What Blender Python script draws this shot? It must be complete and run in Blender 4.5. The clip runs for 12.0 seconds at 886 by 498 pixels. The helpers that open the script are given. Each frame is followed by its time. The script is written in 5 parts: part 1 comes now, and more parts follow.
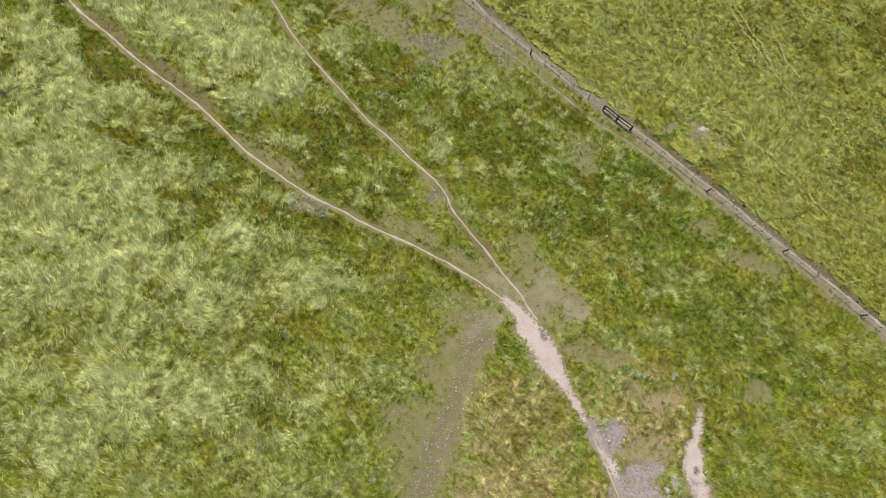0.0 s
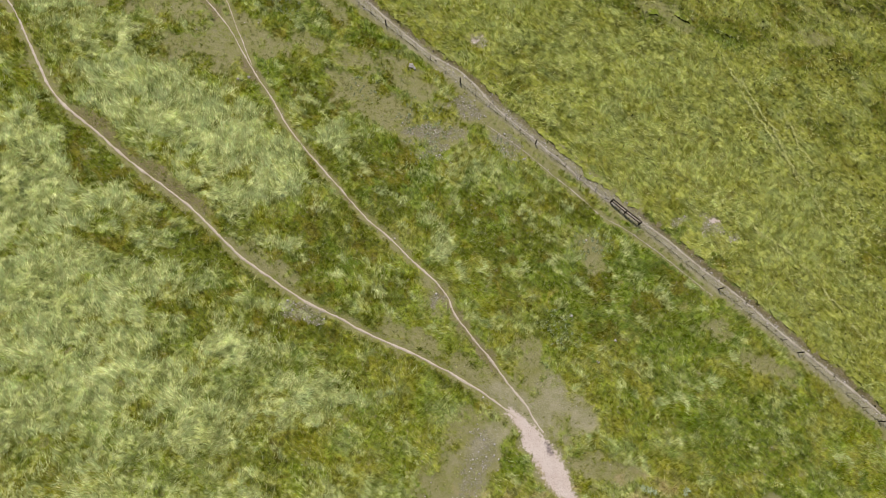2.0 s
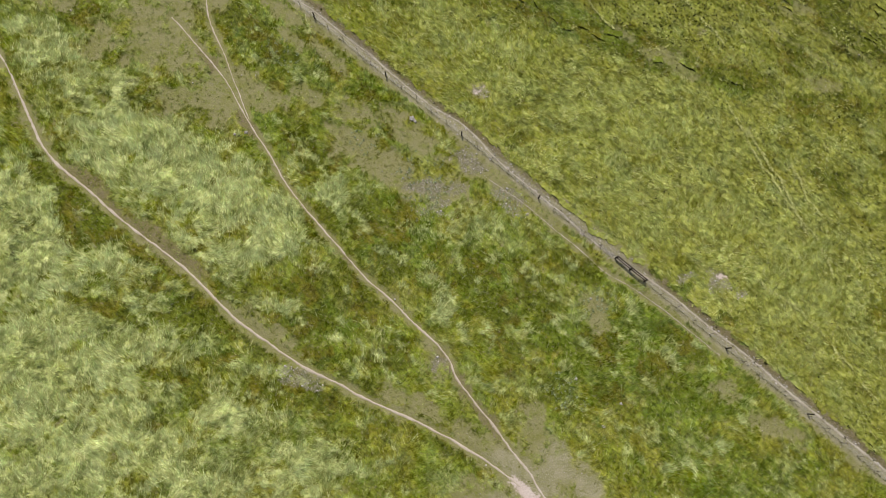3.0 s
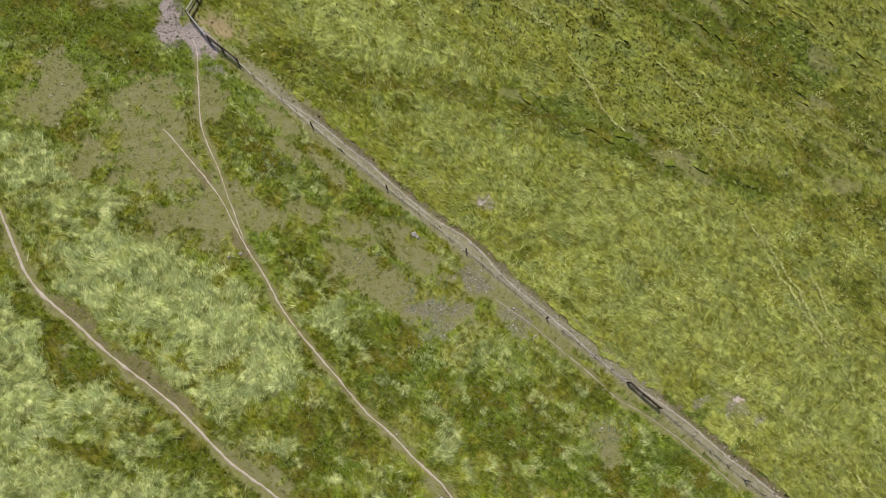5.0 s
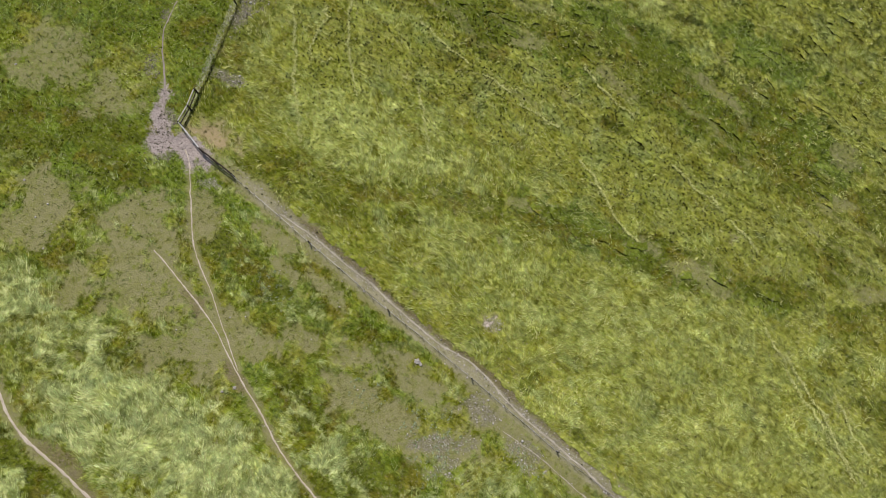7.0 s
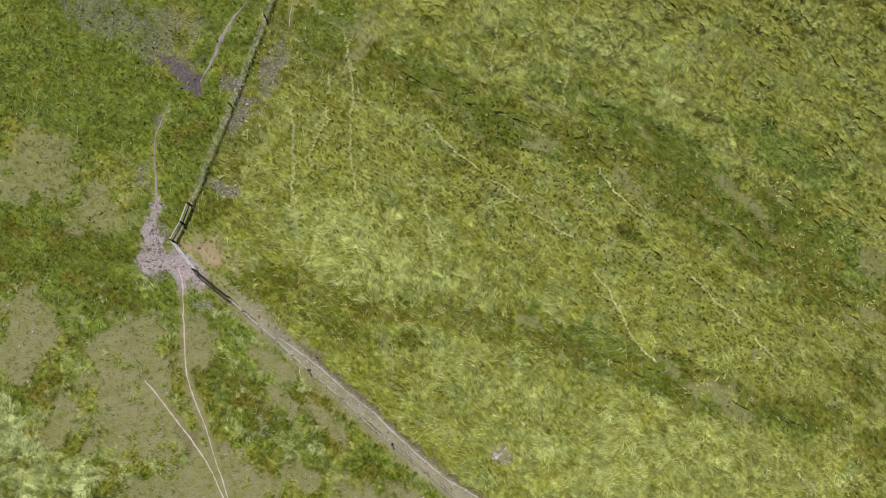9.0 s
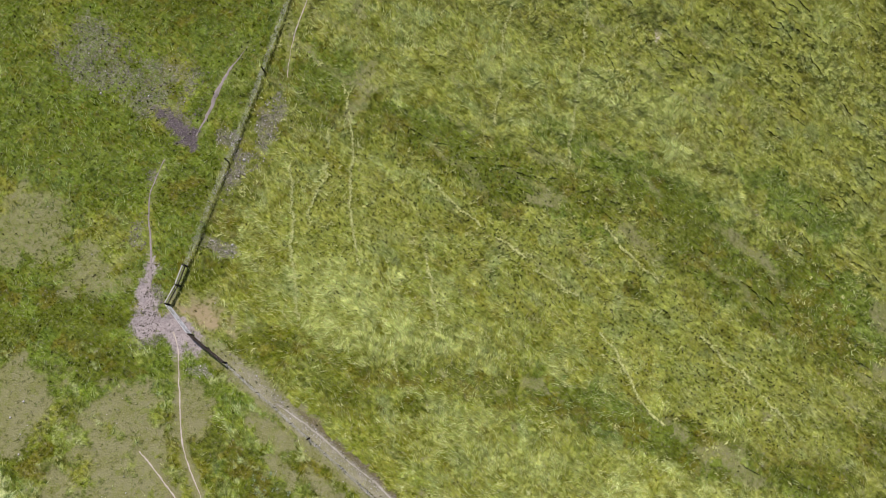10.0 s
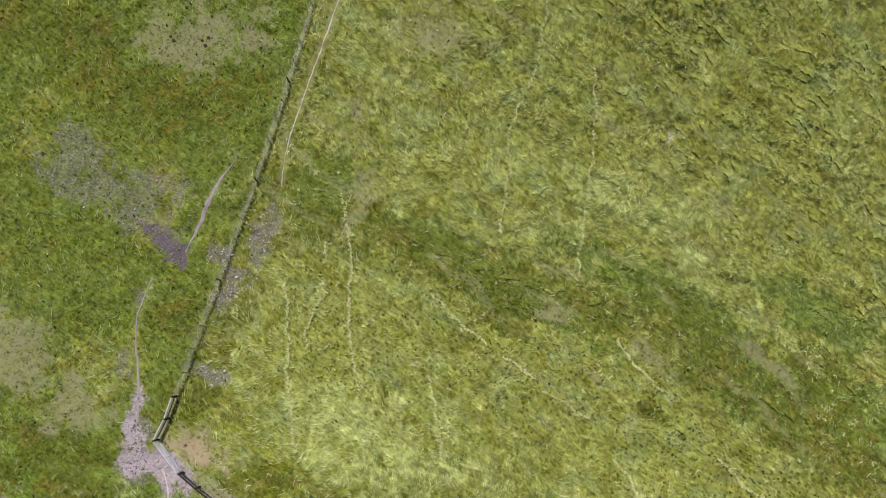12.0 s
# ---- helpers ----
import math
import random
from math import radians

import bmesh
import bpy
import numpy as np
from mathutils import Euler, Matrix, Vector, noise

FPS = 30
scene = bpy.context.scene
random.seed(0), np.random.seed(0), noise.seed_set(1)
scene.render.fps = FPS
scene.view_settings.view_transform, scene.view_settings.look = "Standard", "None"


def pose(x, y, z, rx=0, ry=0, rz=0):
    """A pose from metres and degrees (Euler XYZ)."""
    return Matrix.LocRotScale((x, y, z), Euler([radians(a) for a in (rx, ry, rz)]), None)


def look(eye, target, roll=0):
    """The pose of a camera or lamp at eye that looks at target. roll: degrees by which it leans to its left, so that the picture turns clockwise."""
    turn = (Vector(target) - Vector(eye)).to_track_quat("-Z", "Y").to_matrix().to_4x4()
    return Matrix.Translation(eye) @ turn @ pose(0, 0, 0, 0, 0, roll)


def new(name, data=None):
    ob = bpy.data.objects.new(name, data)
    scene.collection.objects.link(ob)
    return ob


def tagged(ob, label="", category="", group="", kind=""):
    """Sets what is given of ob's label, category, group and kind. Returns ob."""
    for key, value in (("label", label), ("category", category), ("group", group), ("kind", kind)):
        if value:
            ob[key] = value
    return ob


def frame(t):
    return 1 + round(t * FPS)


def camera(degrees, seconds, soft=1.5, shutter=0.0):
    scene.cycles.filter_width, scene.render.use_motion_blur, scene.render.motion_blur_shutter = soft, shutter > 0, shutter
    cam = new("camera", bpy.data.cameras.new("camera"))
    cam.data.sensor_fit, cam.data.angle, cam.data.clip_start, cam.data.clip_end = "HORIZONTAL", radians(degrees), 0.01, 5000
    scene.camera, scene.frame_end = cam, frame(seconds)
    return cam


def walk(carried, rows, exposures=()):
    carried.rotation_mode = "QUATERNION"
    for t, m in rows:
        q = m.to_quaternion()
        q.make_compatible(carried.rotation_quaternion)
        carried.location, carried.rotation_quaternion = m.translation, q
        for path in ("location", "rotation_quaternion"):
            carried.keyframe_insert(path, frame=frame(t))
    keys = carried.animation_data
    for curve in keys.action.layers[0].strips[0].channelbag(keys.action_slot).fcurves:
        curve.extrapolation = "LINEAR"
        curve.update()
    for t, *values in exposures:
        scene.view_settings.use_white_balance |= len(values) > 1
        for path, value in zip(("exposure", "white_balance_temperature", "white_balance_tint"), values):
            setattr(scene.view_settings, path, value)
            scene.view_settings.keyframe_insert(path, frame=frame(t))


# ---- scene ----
cam = camera(75.7, 12.0, soft=1.0)
# an aircraft flies level to the north (+y), 55 m over a hillside meadow, and looks steeply down
METRES, EYE, TILT, LEAN, TURN = 72.0, 55.4, -76.93, 0.0, 0.0
ROWS = [
    (0.0, 0.0, 0.0, 0.0, 0.0, 0.0, -0.0),
    (0.5, -0.0013, 0.0075, 0.0319, -0.07, -0.03, -0.03),
    (1.0, -0.0027, 0.0154, 0.0664, -0.12, -0.01, -0.02),
    (1.5, -0.0039, 0.0238, 0.1027, -0.17, 0.07, 0.01),
    (2.0, -0.0056, 0.0325, 0.14, -0.23, 0.16, 0.01),
    (2.5, -0.0069, 0.0411, 0.1783, -0.26, 0.31, 0.03),
    (3.0, -0.0079, 0.0497, 0.2175, -0.27, 0.46, 0.07),
    (5.0, -0.0108, 0.0844, 0.3828, -0.15, 0.74, 0.19),
    (5.5, -0.0113, 0.0939, 0.425, -0.05, 0.78, 0.2),
    (6.0, -0.0117, 0.1033, 0.4681, 0.01, 0.73, 0.23),
    (6.5, -0.0117, 0.1126, 0.5114, 0.1, 0.64, 0.23),
    (7.0, -0.0115, 0.1227, 0.5546, 0.21, 0.56, 0.23),
    (9.0, -0.0175, 0.1641, 0.7272, 0.42, -0.0, 0.12),
    (9.5, -0.02, 0.1749, 0.7697, 0.39, -0.13, 0.11),
    (10.0, -0.0215, 0.1849, 0.811, 0.38, -0.19, 0.17),
    (10.5, -0.0238, 0.1953, 0.8534, 0.29, -0.34, 0.25),
    (11.0, -0.0257, 0.2053, 0.8944, 0.24, -0.43, 0.28),
    (11.5, -0.0277, 0.2154, 0.9347, 0.15, -0.48, 0.34),
    (12.0, -0.0297, 0.226, 0.9734, 0.07, -0.5, 0.51),
]
walk(cam, [(t, pose(0, 0, EYE, TILT, LEAN, TURN) @ pose(METRES * x, METRES * y, METRES * z, 90 + pitch, roll, yaw)) for t, x, y, z, yaw, pitch, roll in ROWS],
     exposures=[(0.0, 0.06, 6700, 14), (5.5, -0.08, 6600, 11.5), (9.0, 0.03, 6350, 15), (12.0, 0.17, 6050, 20.5)])

# ---- light: a high summer sun from the north-north-west, clear sky ----
SUN_UP, SUN_AZ = radians(62), radians(-14)      # azimuth clockwise from north (+y)
to_sun = Vector((math.sin(SUN_AZ) * math.cos(SUN_UP), math.cos(SUN_AZ) * math.cos(SUN_UP), math.sin(SUN_UP)))
world = bpy.data.worlds.new("sky")
scene.world = world
world.use_nodes = True
sky = world.node_tree.nodes.new("ShaderNodeTexSky")
sky.sky_type, sky.sun_disc = "NISHITA", False
sky.sun_elevation, sky.sun_rotation = SUN_UP, SUN_AZ
world.node_tree.links.new(sky.outputs[0], world.node_tree.nodes["Background"].inputs[0])
world.node_tree.nodes["Background"].inputs[1].default_value = 0.07
sun_data = bpy.data.lights.new("sun", "SUN")
sun_data.energy, sun_data.angle, sun_data.color = 4.5, radians(0.6), (1.0, 0.95, 0.88)
sun = new("sun", sun_data)
sun.matrix_world = look(to_sun * 200, (0, 0, 0))


# ---- noise over the plan ----
def lattice(ix, iy, seed):
    h = (ix.astype(np.int64) * 374761393 + iy.astype(np.int64) * 668265263 + seed * 974634777) & 0xFFFFFFFF
    h = ((h ^ (h >> 13)) * 1274126177) & 0xFFFFFFFF
    return ((h ^ (h >> 16)) & 0xFFFF) / 65535.0


def value_noise(x, y, seed):
    ix, iy = np.floor(x), np.floor(y)
    fx, fy = x - ix, y - iy
    fx, fy = fx * fx * (3 - 2 * fx), fy * fy * (3 - 2 * fy)
    a, b = lattice(ix, iy, seed), lattice(ix + 1, iy, seed)
    c, d = lattice(ix, iy + 1, seed), lattice(ix + 1, iy + 1, seed)
    return (a + (b - a) * fx) * (1 - fy) + (c + (d - c) * fx) * fy


def fbm(x, y, size, seed, octaves=3):
    """Layered noise, 0 to 1, whose largest lumps are size metres across."""
    total, weight, sum_w = 0.0, 1.0, 0.0
    for i in range(octaves):
        k = 2 ** i / size
        c, s = math.cos(0.6 * i + seed), math.sin(0.6 * i + seed)
        total = total + weight * value_noise((x * c - y * s) * k + 17.3 * i, (x * s + y * c) * k - 9.1 * i, seed + i)
        sum_w += weight
        weight *= 0.55
    return total / sum_w


def step01(a, b, v):
    t = np.clip((v - a) / (b - a), 0, 1)
    return t * t * (3 - 2 * t)


# ---- the plan: paths, bare ground and kinds of sward ----
WEST_TRAIL = [(-60, 68), (-45.5, 50.0), (-41.4, 43.5), (-39.1, 39.4), (-37.4, 37.1), (-34.7, 34.9), (-32.0, 32.6), (-29.7, 30.7), (-27.2, 28.9),
              (-24.4, 26.8), (-22.1, 24.6), (-19.7, 22.3), (-16.9, 20.3), (-13.5, 18.0), (-10.2, 16.4), (-6.9, 14.7), (-3.3, 13.2), (-0.2, 11.6),
              (2.5, 10.1), (4.8, 8.6), (6.7, 7.2)]
EAST_TRAIL = [(-28.7, 53.7), (-27.8, 52.8), (-25.9, 50.6), (-23.9, 48.3), (-22.4, 46.3), (-20.8, 43.5), (-19.6, 41.6), (-17.8, 38.9), (-16.1, 36.0),
              (-14.4, 33.7), (-12.4, 31.4), (-10.2, 28.9), (-7.8, 26.3), (-5.4, 24.2), (-3.1, 21.9), (-1.1, 20.1), (0.3, 18.4), (0.9, 16.9),
              (2.6, 14.6), (4.5, 12.3), (6.2, 10.0), (7.5, 8.4), (8.3, 7.0), (9.2, 5.8), (10.0, 4.6)]
GATE_TRAIL = [(-27.0, 64.2), (-26.4, 62.7), (-25.9, 58.9), (-25.3, 55.1), (-24.2, 52.1), (-22.9, 49.5), (-21.9, 46.9), (-20.9, 44.6), (-19.9, 42.4)]
SOUTH_TRAIL = [(6.1, 7.8), (7.5, 6.2), (8.5, 4.8), (9.6, 3.2), (10.3, 1.9), (11.4, 0.2), (12.4, -1.6), (13.4, -3.4), (14.6, -5.4), (15.8, -7.9), (16.7, -10.5),
               (17.3, -13.3), (19, -24)]
SOUTH_WIDTH = [0.3, 0.6, 1.0, 1.25, 1.15, 0.6, 0.28, 0.22, 0.35, 0.28, 0.2, 0.22, 0.3]
SIDE_TRAIL = [(14.1, -5.2), (15.1, -7.4), (16.2, -10.5), (16.9, -13)]
NORTH_TRAIL = [(-29.6, 67.6), (-29.5, 68.9), (-29.7, 71.7), (-30.2, 74.6), (-30.4, 77.0), (-30.0, 79.1), (-29.3, 81.0)]
SPRING_TRAIL = [(-26.5, 83.6), (-25.6, 85.8), (-24.8, 87.9), (-24.0, 89.9), (-23.2, 91.3), (-21.9, 93.2)]
FENCE_TRAIL = [(-6.0, 126), (-10.9, 112.6), (-12.4, 108.7), (-13.8, 104.8), (-15.2, 100.8), (-16.7, 96.2), (-17.5, 93.4), (-17.8, 90.0)]
DITCH = [(-17.2, 57.7), (-13.7, 55.3), (-10.8, 52.9), (-7.9, 50.6), (-4.7, 47.7), (-1.6, 45.1), (1.3, 43.4), (3.5, 41.4), (5.7, 38.9), (9.0, 36.1),
         (11.7, 33.7), (14.3, 31.3), (17.0, 29.1), (20.0, 27.2), (23.5, 24.6), (27.0, 21.6), (30.5, 18.8), (33.9, 15.8), (37.3, 12.8), (40.6, 10.1),
         (43.9, 7.2), (48.7, 2.9), (62, -9)]
FENCE_SIDE = [(4.5, 36.9), (8.3, 34.2), (11.0, 31.8), (13.6, 29.7), (16.2, 27.3), (19.4, 25.4), (23.3, 22.4), (27.4, 19.0)]
RILL = [(7.0, 59.6), (9.6, 58.0), (13.1, 55.6), (16.5, 54.8), (20.0, 54.2), (23.3, 51.8), (26.8, 51.1), (30.2, 50.3), (34.3, 49.0)]
TRAILS = [(WEST_TRAIL, 0.19), (EAST_TRAIL, 0.16), (GATE_TRAIL, 0.10), (SIDE_TRAIL, 0.12), (NORTH_TRAIL, 0.14), (SPRING_TRAIL, 0.2), (FENCE_TRAIL, 0.2)]
STONY_TRACK = [(3.6, 5.0), (2.7, 2.9), (1.9, 0.3), (1.1, -2.3), (-0.2, -5.3), (-1.5, -8.2), (-2.7, -11.5), (-4.2, -15.2), (-6, -24)]
# the fence: a corner, from which one line runs south-east and one north
FENCE_SOUTH = [(-27.4, 66.7), (-25.1, 63.9), (-23.6, 62.7), (-21.9, 61.4), (-14.1, 54.7), (-6.3, 48.1), (1.7, 41.7), (9.6, 35.0), (17.4, 28.8), (18.8, 27.6),
               (20.2, 26.4), (28.1, 19.7), (35.8, 13.3), (43.3, 6.6), (50.6, 0.2), (58.2, -6.4)]
FENCE_NORTH = [(-27.4, 66.7), (-26.7, 68.5), (-26.2, 70.4), (-23.1, 80.9), (-20.1, 90.5), (-17.2, 100.3), (-14.4, 109.8), (-11.7, 118.6), (-8.8, 128.2)]

# patches: x, y, half-length, half-width, degrees
SCRAPE = [(24.9, -2.9), (24.5, -4.3), (24.0, -5.8), (23.75, -7.8), (24.0, -10.2)]
SCRAPE_WIDTH = [0.1, 0.4, 0.55, 0.95, 0.8]
DUSTY = [(10.8, 9.2, 1.9, 1.7, -40), (3.9, 5.4, 3.0, 1.0, 35), (8.5, 7.5, 2.6, 1.3, -40), (13.0, 6.9, 1.6, 0.9, -20), (6.0, 8.8, 2.4, 0.8, -35)]
SCARS = [([(27.5, 26.2), (28.0, 26.8), (28.9, 27.2)], -0.1), ([(20.9, 95.4), (21.4, 95.7)], 0.3), ([(3.3, 46.9), (4.0, 47.1)], 0.2)]
YARD = [(-29.4, 71.3), (-29.6, 69.0), (-29.5, 66.9), (-29.1, 65.0), (-29.2, 63.4)]
YARD_WIDTH = [0.05, 0.3, 0.65, 1.05, -0.1]
YARD_ARM = [(-29.2, 65.5), (-27.7, 64.5), (-26.6, 63.4), (-26.3, 61.8)]
YARD_ARM_WIDTH = [0.8, 0.75, 0.4, 0.0]
YARD_GATE = [(-27.4, 65.7), (-26.2, 64.3), (-24.6, 62.9)]
YARD_GATE_WIDTH = [0.35, 0.4, -0.05]
WORN_SOUTH = [(9.8, 8.4, 3.4, 2.5, -30), (15.1, 2.4, 3.3, 1.4, -10), (2.0, 6.1, 2.5, 1.7, 30), (3.7, 10.6, 4.0, 1.2, -35), (8.2, 12.4, 2.0, 1.7, -30),
              (32.0, 11.7, 2.8, 1.2, -30), (27.3, 15.9, 1.4, 1.4, -30), (-1.4, 18.6, 1.7, 1.7, 0), (18.9, -6.4, 3.0, 2.0, 0), (19.9, -1.3, 2.0, 1.2, 0),
              (30.9, -0.8, 1.2, 0.8, 0), (-1.2, -6.2, 3.7, 4.8, 20), (0.8, 1.8, 3.0, 2.2, 40), (-5.2, 37.9, 3.1, 1.8, -30), (-1.5, 35.4, 3.1, 1.8, -20),
              (14.7, 23.6, 1.3, 2.4, 10), (-3.6, 15.0, 3.4, 1.0, -25), (-16.9, 20.9, 3.5, 1.1, -38)]
WORN_MIDDLE = [(-20.5, 46.5, 3.4, 1.4, -50), (-17.5, 55.0, 2.6, 1.0, -40), (-13.0, 50.6, 3.0, 0.8, -40), (-9.0, 43.5, 2.6, 1.3, -30), (-24.5, 57.0, 1.6, 2.2, 0), (-16.5, 51.6, 2.2, 0.8, -40), (-38.6, 58.8, 3.5, 3.2, 0), (-40.7, 55.6, 3.8, 1.9, 0), (-35.3, 50.5, 1.9, 1.9, 0), (-29.1, 50.7, 4.7, 3.7, -40), (-23.7, 44.6, 4.0, 3.7, -40),
               (-30.9, 56.7, 3.8, 2.5, 0), (-17.9, 44.1, 1.8, 1.2, 0), (-14.8, 45.4, 1.8, 1.0, -20), (-8.6, 39.8, 3.6, 1.8, -35), (-3.2, 41.6, 3.6, 1.5, -35),
               (-5.9, 37.7, 3.0, 1.5, -20), (-1.0, 36.1, 3.5, 1.5, -20), (-9.9, 43.8, 2.4, 1.2, -40), (3.4, 38.3, 3.6, 1.5, -40), (-34.8, 69.5, 4.0, 2.0, 0),
               (26.5, 51.4, 3.1, 1.4, -25), (44.6, 50.8, 2.2, 1.2, 0)]
WORN_NORTH = [(-23.8, 65.6, 3.6, 1.7, -20), (8.7, 77.9, 2.0, 0.9, 0), (18.2, 73.6, 2.9, 0.9, -40), (30.0, 72.8, 3.2, 0.9, -45), (42.7, 60.3, 2.5, 1.2, 0), (25.4, 51.8, 3.6, 1.5, -20),
              (20.5, 55.0, 1.8, 0.8, -40), (44.3, 66.4, 1.6, 1.6, 0), (-35.1, 69.9, 1.9, 2.6, 0), (-41.3, 73.7, 3.9, 3.9, 0), (-10.2, 88.1, 1.0, 2.7, -30),
              (7.0, 58.8, 1.8, 0.7, -20), (-2.8, 105.4, 3.5, 2.8, 0), (-26.3, 105.2, 6.3, 3.5, 0), (-10.1, 89.5, 1.1, 2.0, -20), (-10.7, 96.8, 0.8, 2.7, 10)]
STONY = [(-30.0, 87.6, 4.6, 2.6, -40), (-33.5, 90.0, 4.5, 2.6, -35), (-28.1, 85.5, 1.3, 3.6, 40), (-31.3, 87.1, 2.6, 1.6, -30), (-29.9, 89.9, 4.0, 2.7, -20), (-37.4, 92.6, 4.0, 3.4, -30), (-19.6, 84.5, 1.4, 3.9, -15),
         (-22.5, 79.7, 1.0, 2.6, -15), (-23.8, 72.4, 2.2, 0.7, -15), (-31.1, 73.5, 1.0, 1.9, 0), (-30.4, 79.1, 0.9, 1.3, 0), (-23.2, 83.1, 1.3, 1.0, 0),
         (-35.6, 89.8, 6.0, 2.3, -20), (-28.9, 67.2, 1.0, 1.2, 0), (-24.2, 60.5, 1.2, 0.6, 0), (-29.7, 64.5, 1.6, 2.0, 0), (-1.6, 36.1, 3.2, 1.2, -10),
         (6.7, 34.5, 2.9, 1.1, -38), (2.3, 39.1, 2.4, 1.2, -40), (-13.5, 16.8, 1.9, 1.0, -10)]
STONY_SMALL = [(-0.9, 33.9, 2.0, 1.3, -30), (6.6, 33.7, 2.2, 0.9, -38), (15.7, -4.9, 1.8, 1.5, -30), (18.0, -8.6, 3.0, 1.6, 0), (-1.1, 18.3, 1.0, 1.4, -30), (28.3, 26.6, 1.8, 1.3, -20), (3.6, 47.0, 1.1, 0.8, 0), (30.6, 25.6, 0.8, 0.7, 0), (24.2, 26.9, 1.4, 0.6, 10)]
MUD = [(-32.3, 87.5), (-30.3, 86.1), (-28.8, 84.9), (-27.6, 83.6), (-26.6, 82.4)]
SPOTS = [(9.6, 4.5, 0.3, 0.75, 25), (23.9, -8.2, 0.4, 0.5, 0)]
CORNER = [(15.9, -4.7, 1.8, 1.5, 0), (19.0, -10.0, 3.4, 1.8, 0)]
DOTTED = [(3.0, 74.0, 17.0, 7.5, -22), (24.0, 60.0, 12.0, 6.0, -25), (-12.0, 75.5, 6.5, 8.0, 0), (17.0, 67.0, 12.0, 7.0, -30)]
MUD_WIDTH = [-0.4, 0.1, 0.6, 0.65, 0.0]
GREEN_BAND_LOW = [(-19.2, 63.6), (-9.3, 60.5), (5.0, 59.5), (15.1, 55.1), (24.2, 51.9), (38.2, 49.8)]
GREEN_BAND_HIGH = [(-17.0, 86.2), (-7.9, 85.3), (1.9, 81.9), (13.5, 78.7), (28.1, 70.2), (43.1, 59.9)]
TAN = [(-24.0, 65.4, 3.0, 1.5, -20)]
STRAW = [(7.0, -4.0, 4.8, 5.6, -20), (18.6, -3.4, 4.4, 4.4, 0), (6.5, -9.0, 6.0, 4.0, 0), (17.0, -12.0, 6.0, 3.0, 0)]
PALE_SOUTH = [(-35.2, 22.3, 15.4, 13.0, 0), (-35.1, 6.1, 12.3, 12.3, 0), (-30.4, -5.8, 10.6, 7.9, 0), (-22.3, 33.2, 5.5, 3.7, 0), (-25.4, 36.3, 5.5, 2.5, 0),
              (-17.5, 28.9, 3.6, 3.0, 0), (-25.6, 13.1, 6.9, 4.6, 0), (-0.2, 23.6, 1.2, 1.5, 0), (-11.0, 34.7, 1.5, 2.4, 0), (11.1, 37.7, 0.9, 1.5, 0),
              (-19.9, 5.8, 6.7, 6.7, 0), (-39.4, 48.6, 4.7, 3.4, 0), (-33.3, 41.1, 6.6, 4.8, 0), (-27.2, 35.9, 7.1, 4.1, 0), (-17.0, 31.4, 4.1, 2.9, 0),
              (-37.2, 31.5, 5.8, 5.2, 0), (-32.1, 24.5, 7.3, 3.4, 0)]
PALE_MID = [(10.0, 49.0, 14.0, 5.0, -36), (-4.0, 57.0, 8.0, 3.0, -30), (24.0, 43.0, 12.0, 6.0, -36), (31.0, 33.0, 16.0, 9.0, -38), (-28.0, 1.0, 17.0, 13.0, 0), (-20.0, 12.0, 10.0, 7.0, -30), (-12.0, -2.0, 9.0, 7.0, 0)]
PALE_NORTH = [(-14.3, 67.7, 3.9, 3.0, 0), (-2.8, 65.9, 2.6, 2.6, 0), (-10.7, 64.2, 3.7, 3.1, 0), (-20.0, 74.3, 1.6, 1.6, 0), (-6.7, 87.0, 4.0, 2.0, 0),
              (-14.9, 88.0, 1.4, 2.0, 0), (11.5, 90.2, 10.9, 3.4, 0), (23.8, 85.0, 8.0, 4.0, -30), (-3.0, 59.8, 3.7, 2.5, 0), (-6.7, 63.8, 8.4, 3.6, 0),
              (-9.8, 68.3, 3.7, 4.9, 0), (40.5, 101.6, 4.1, 8.3, 0), (20.9, 86.5, 7.9, 5.2, 0), (-14.0, 98.5, 2.1, 1.5, 0)]
LUSH_SOUTH = [(21.6, 16.9, 9.2, 7.5, -40), (29.3, 5.3, 12.2, 5.0, -30), (12.7, 19.7, 7.0, 4.7, -40), (3.9, 25.7, 5.4, 3.6, -40), (-5.0, 30.4, 4.8, 3.6, -40),
              (-31.9, 29.5, 1.8, 1.8, -50), (-33.5, 31.6, 1.0, 1.8, 40), (-25.1, 23.5, 3.6, 0.7, -15), (-22.6, 19.5, 2.9, 0.8, -10), (-14.3, 12.4, 3.4, 3.4, -30),
              (-7.7, 8.1, 5.0, 3.4, 0), (-13.7, 1.8, 5.5, 3.8, 0), (-3.4, 2.9, 3.8, 3.8, 0), (-15.7, -4.6, 4.8, 3.2, 0), (6.3, 2.9, 2.2, 2.2, 0),
              (-12.6, 21.7, 4.1, 2.9, -40)]
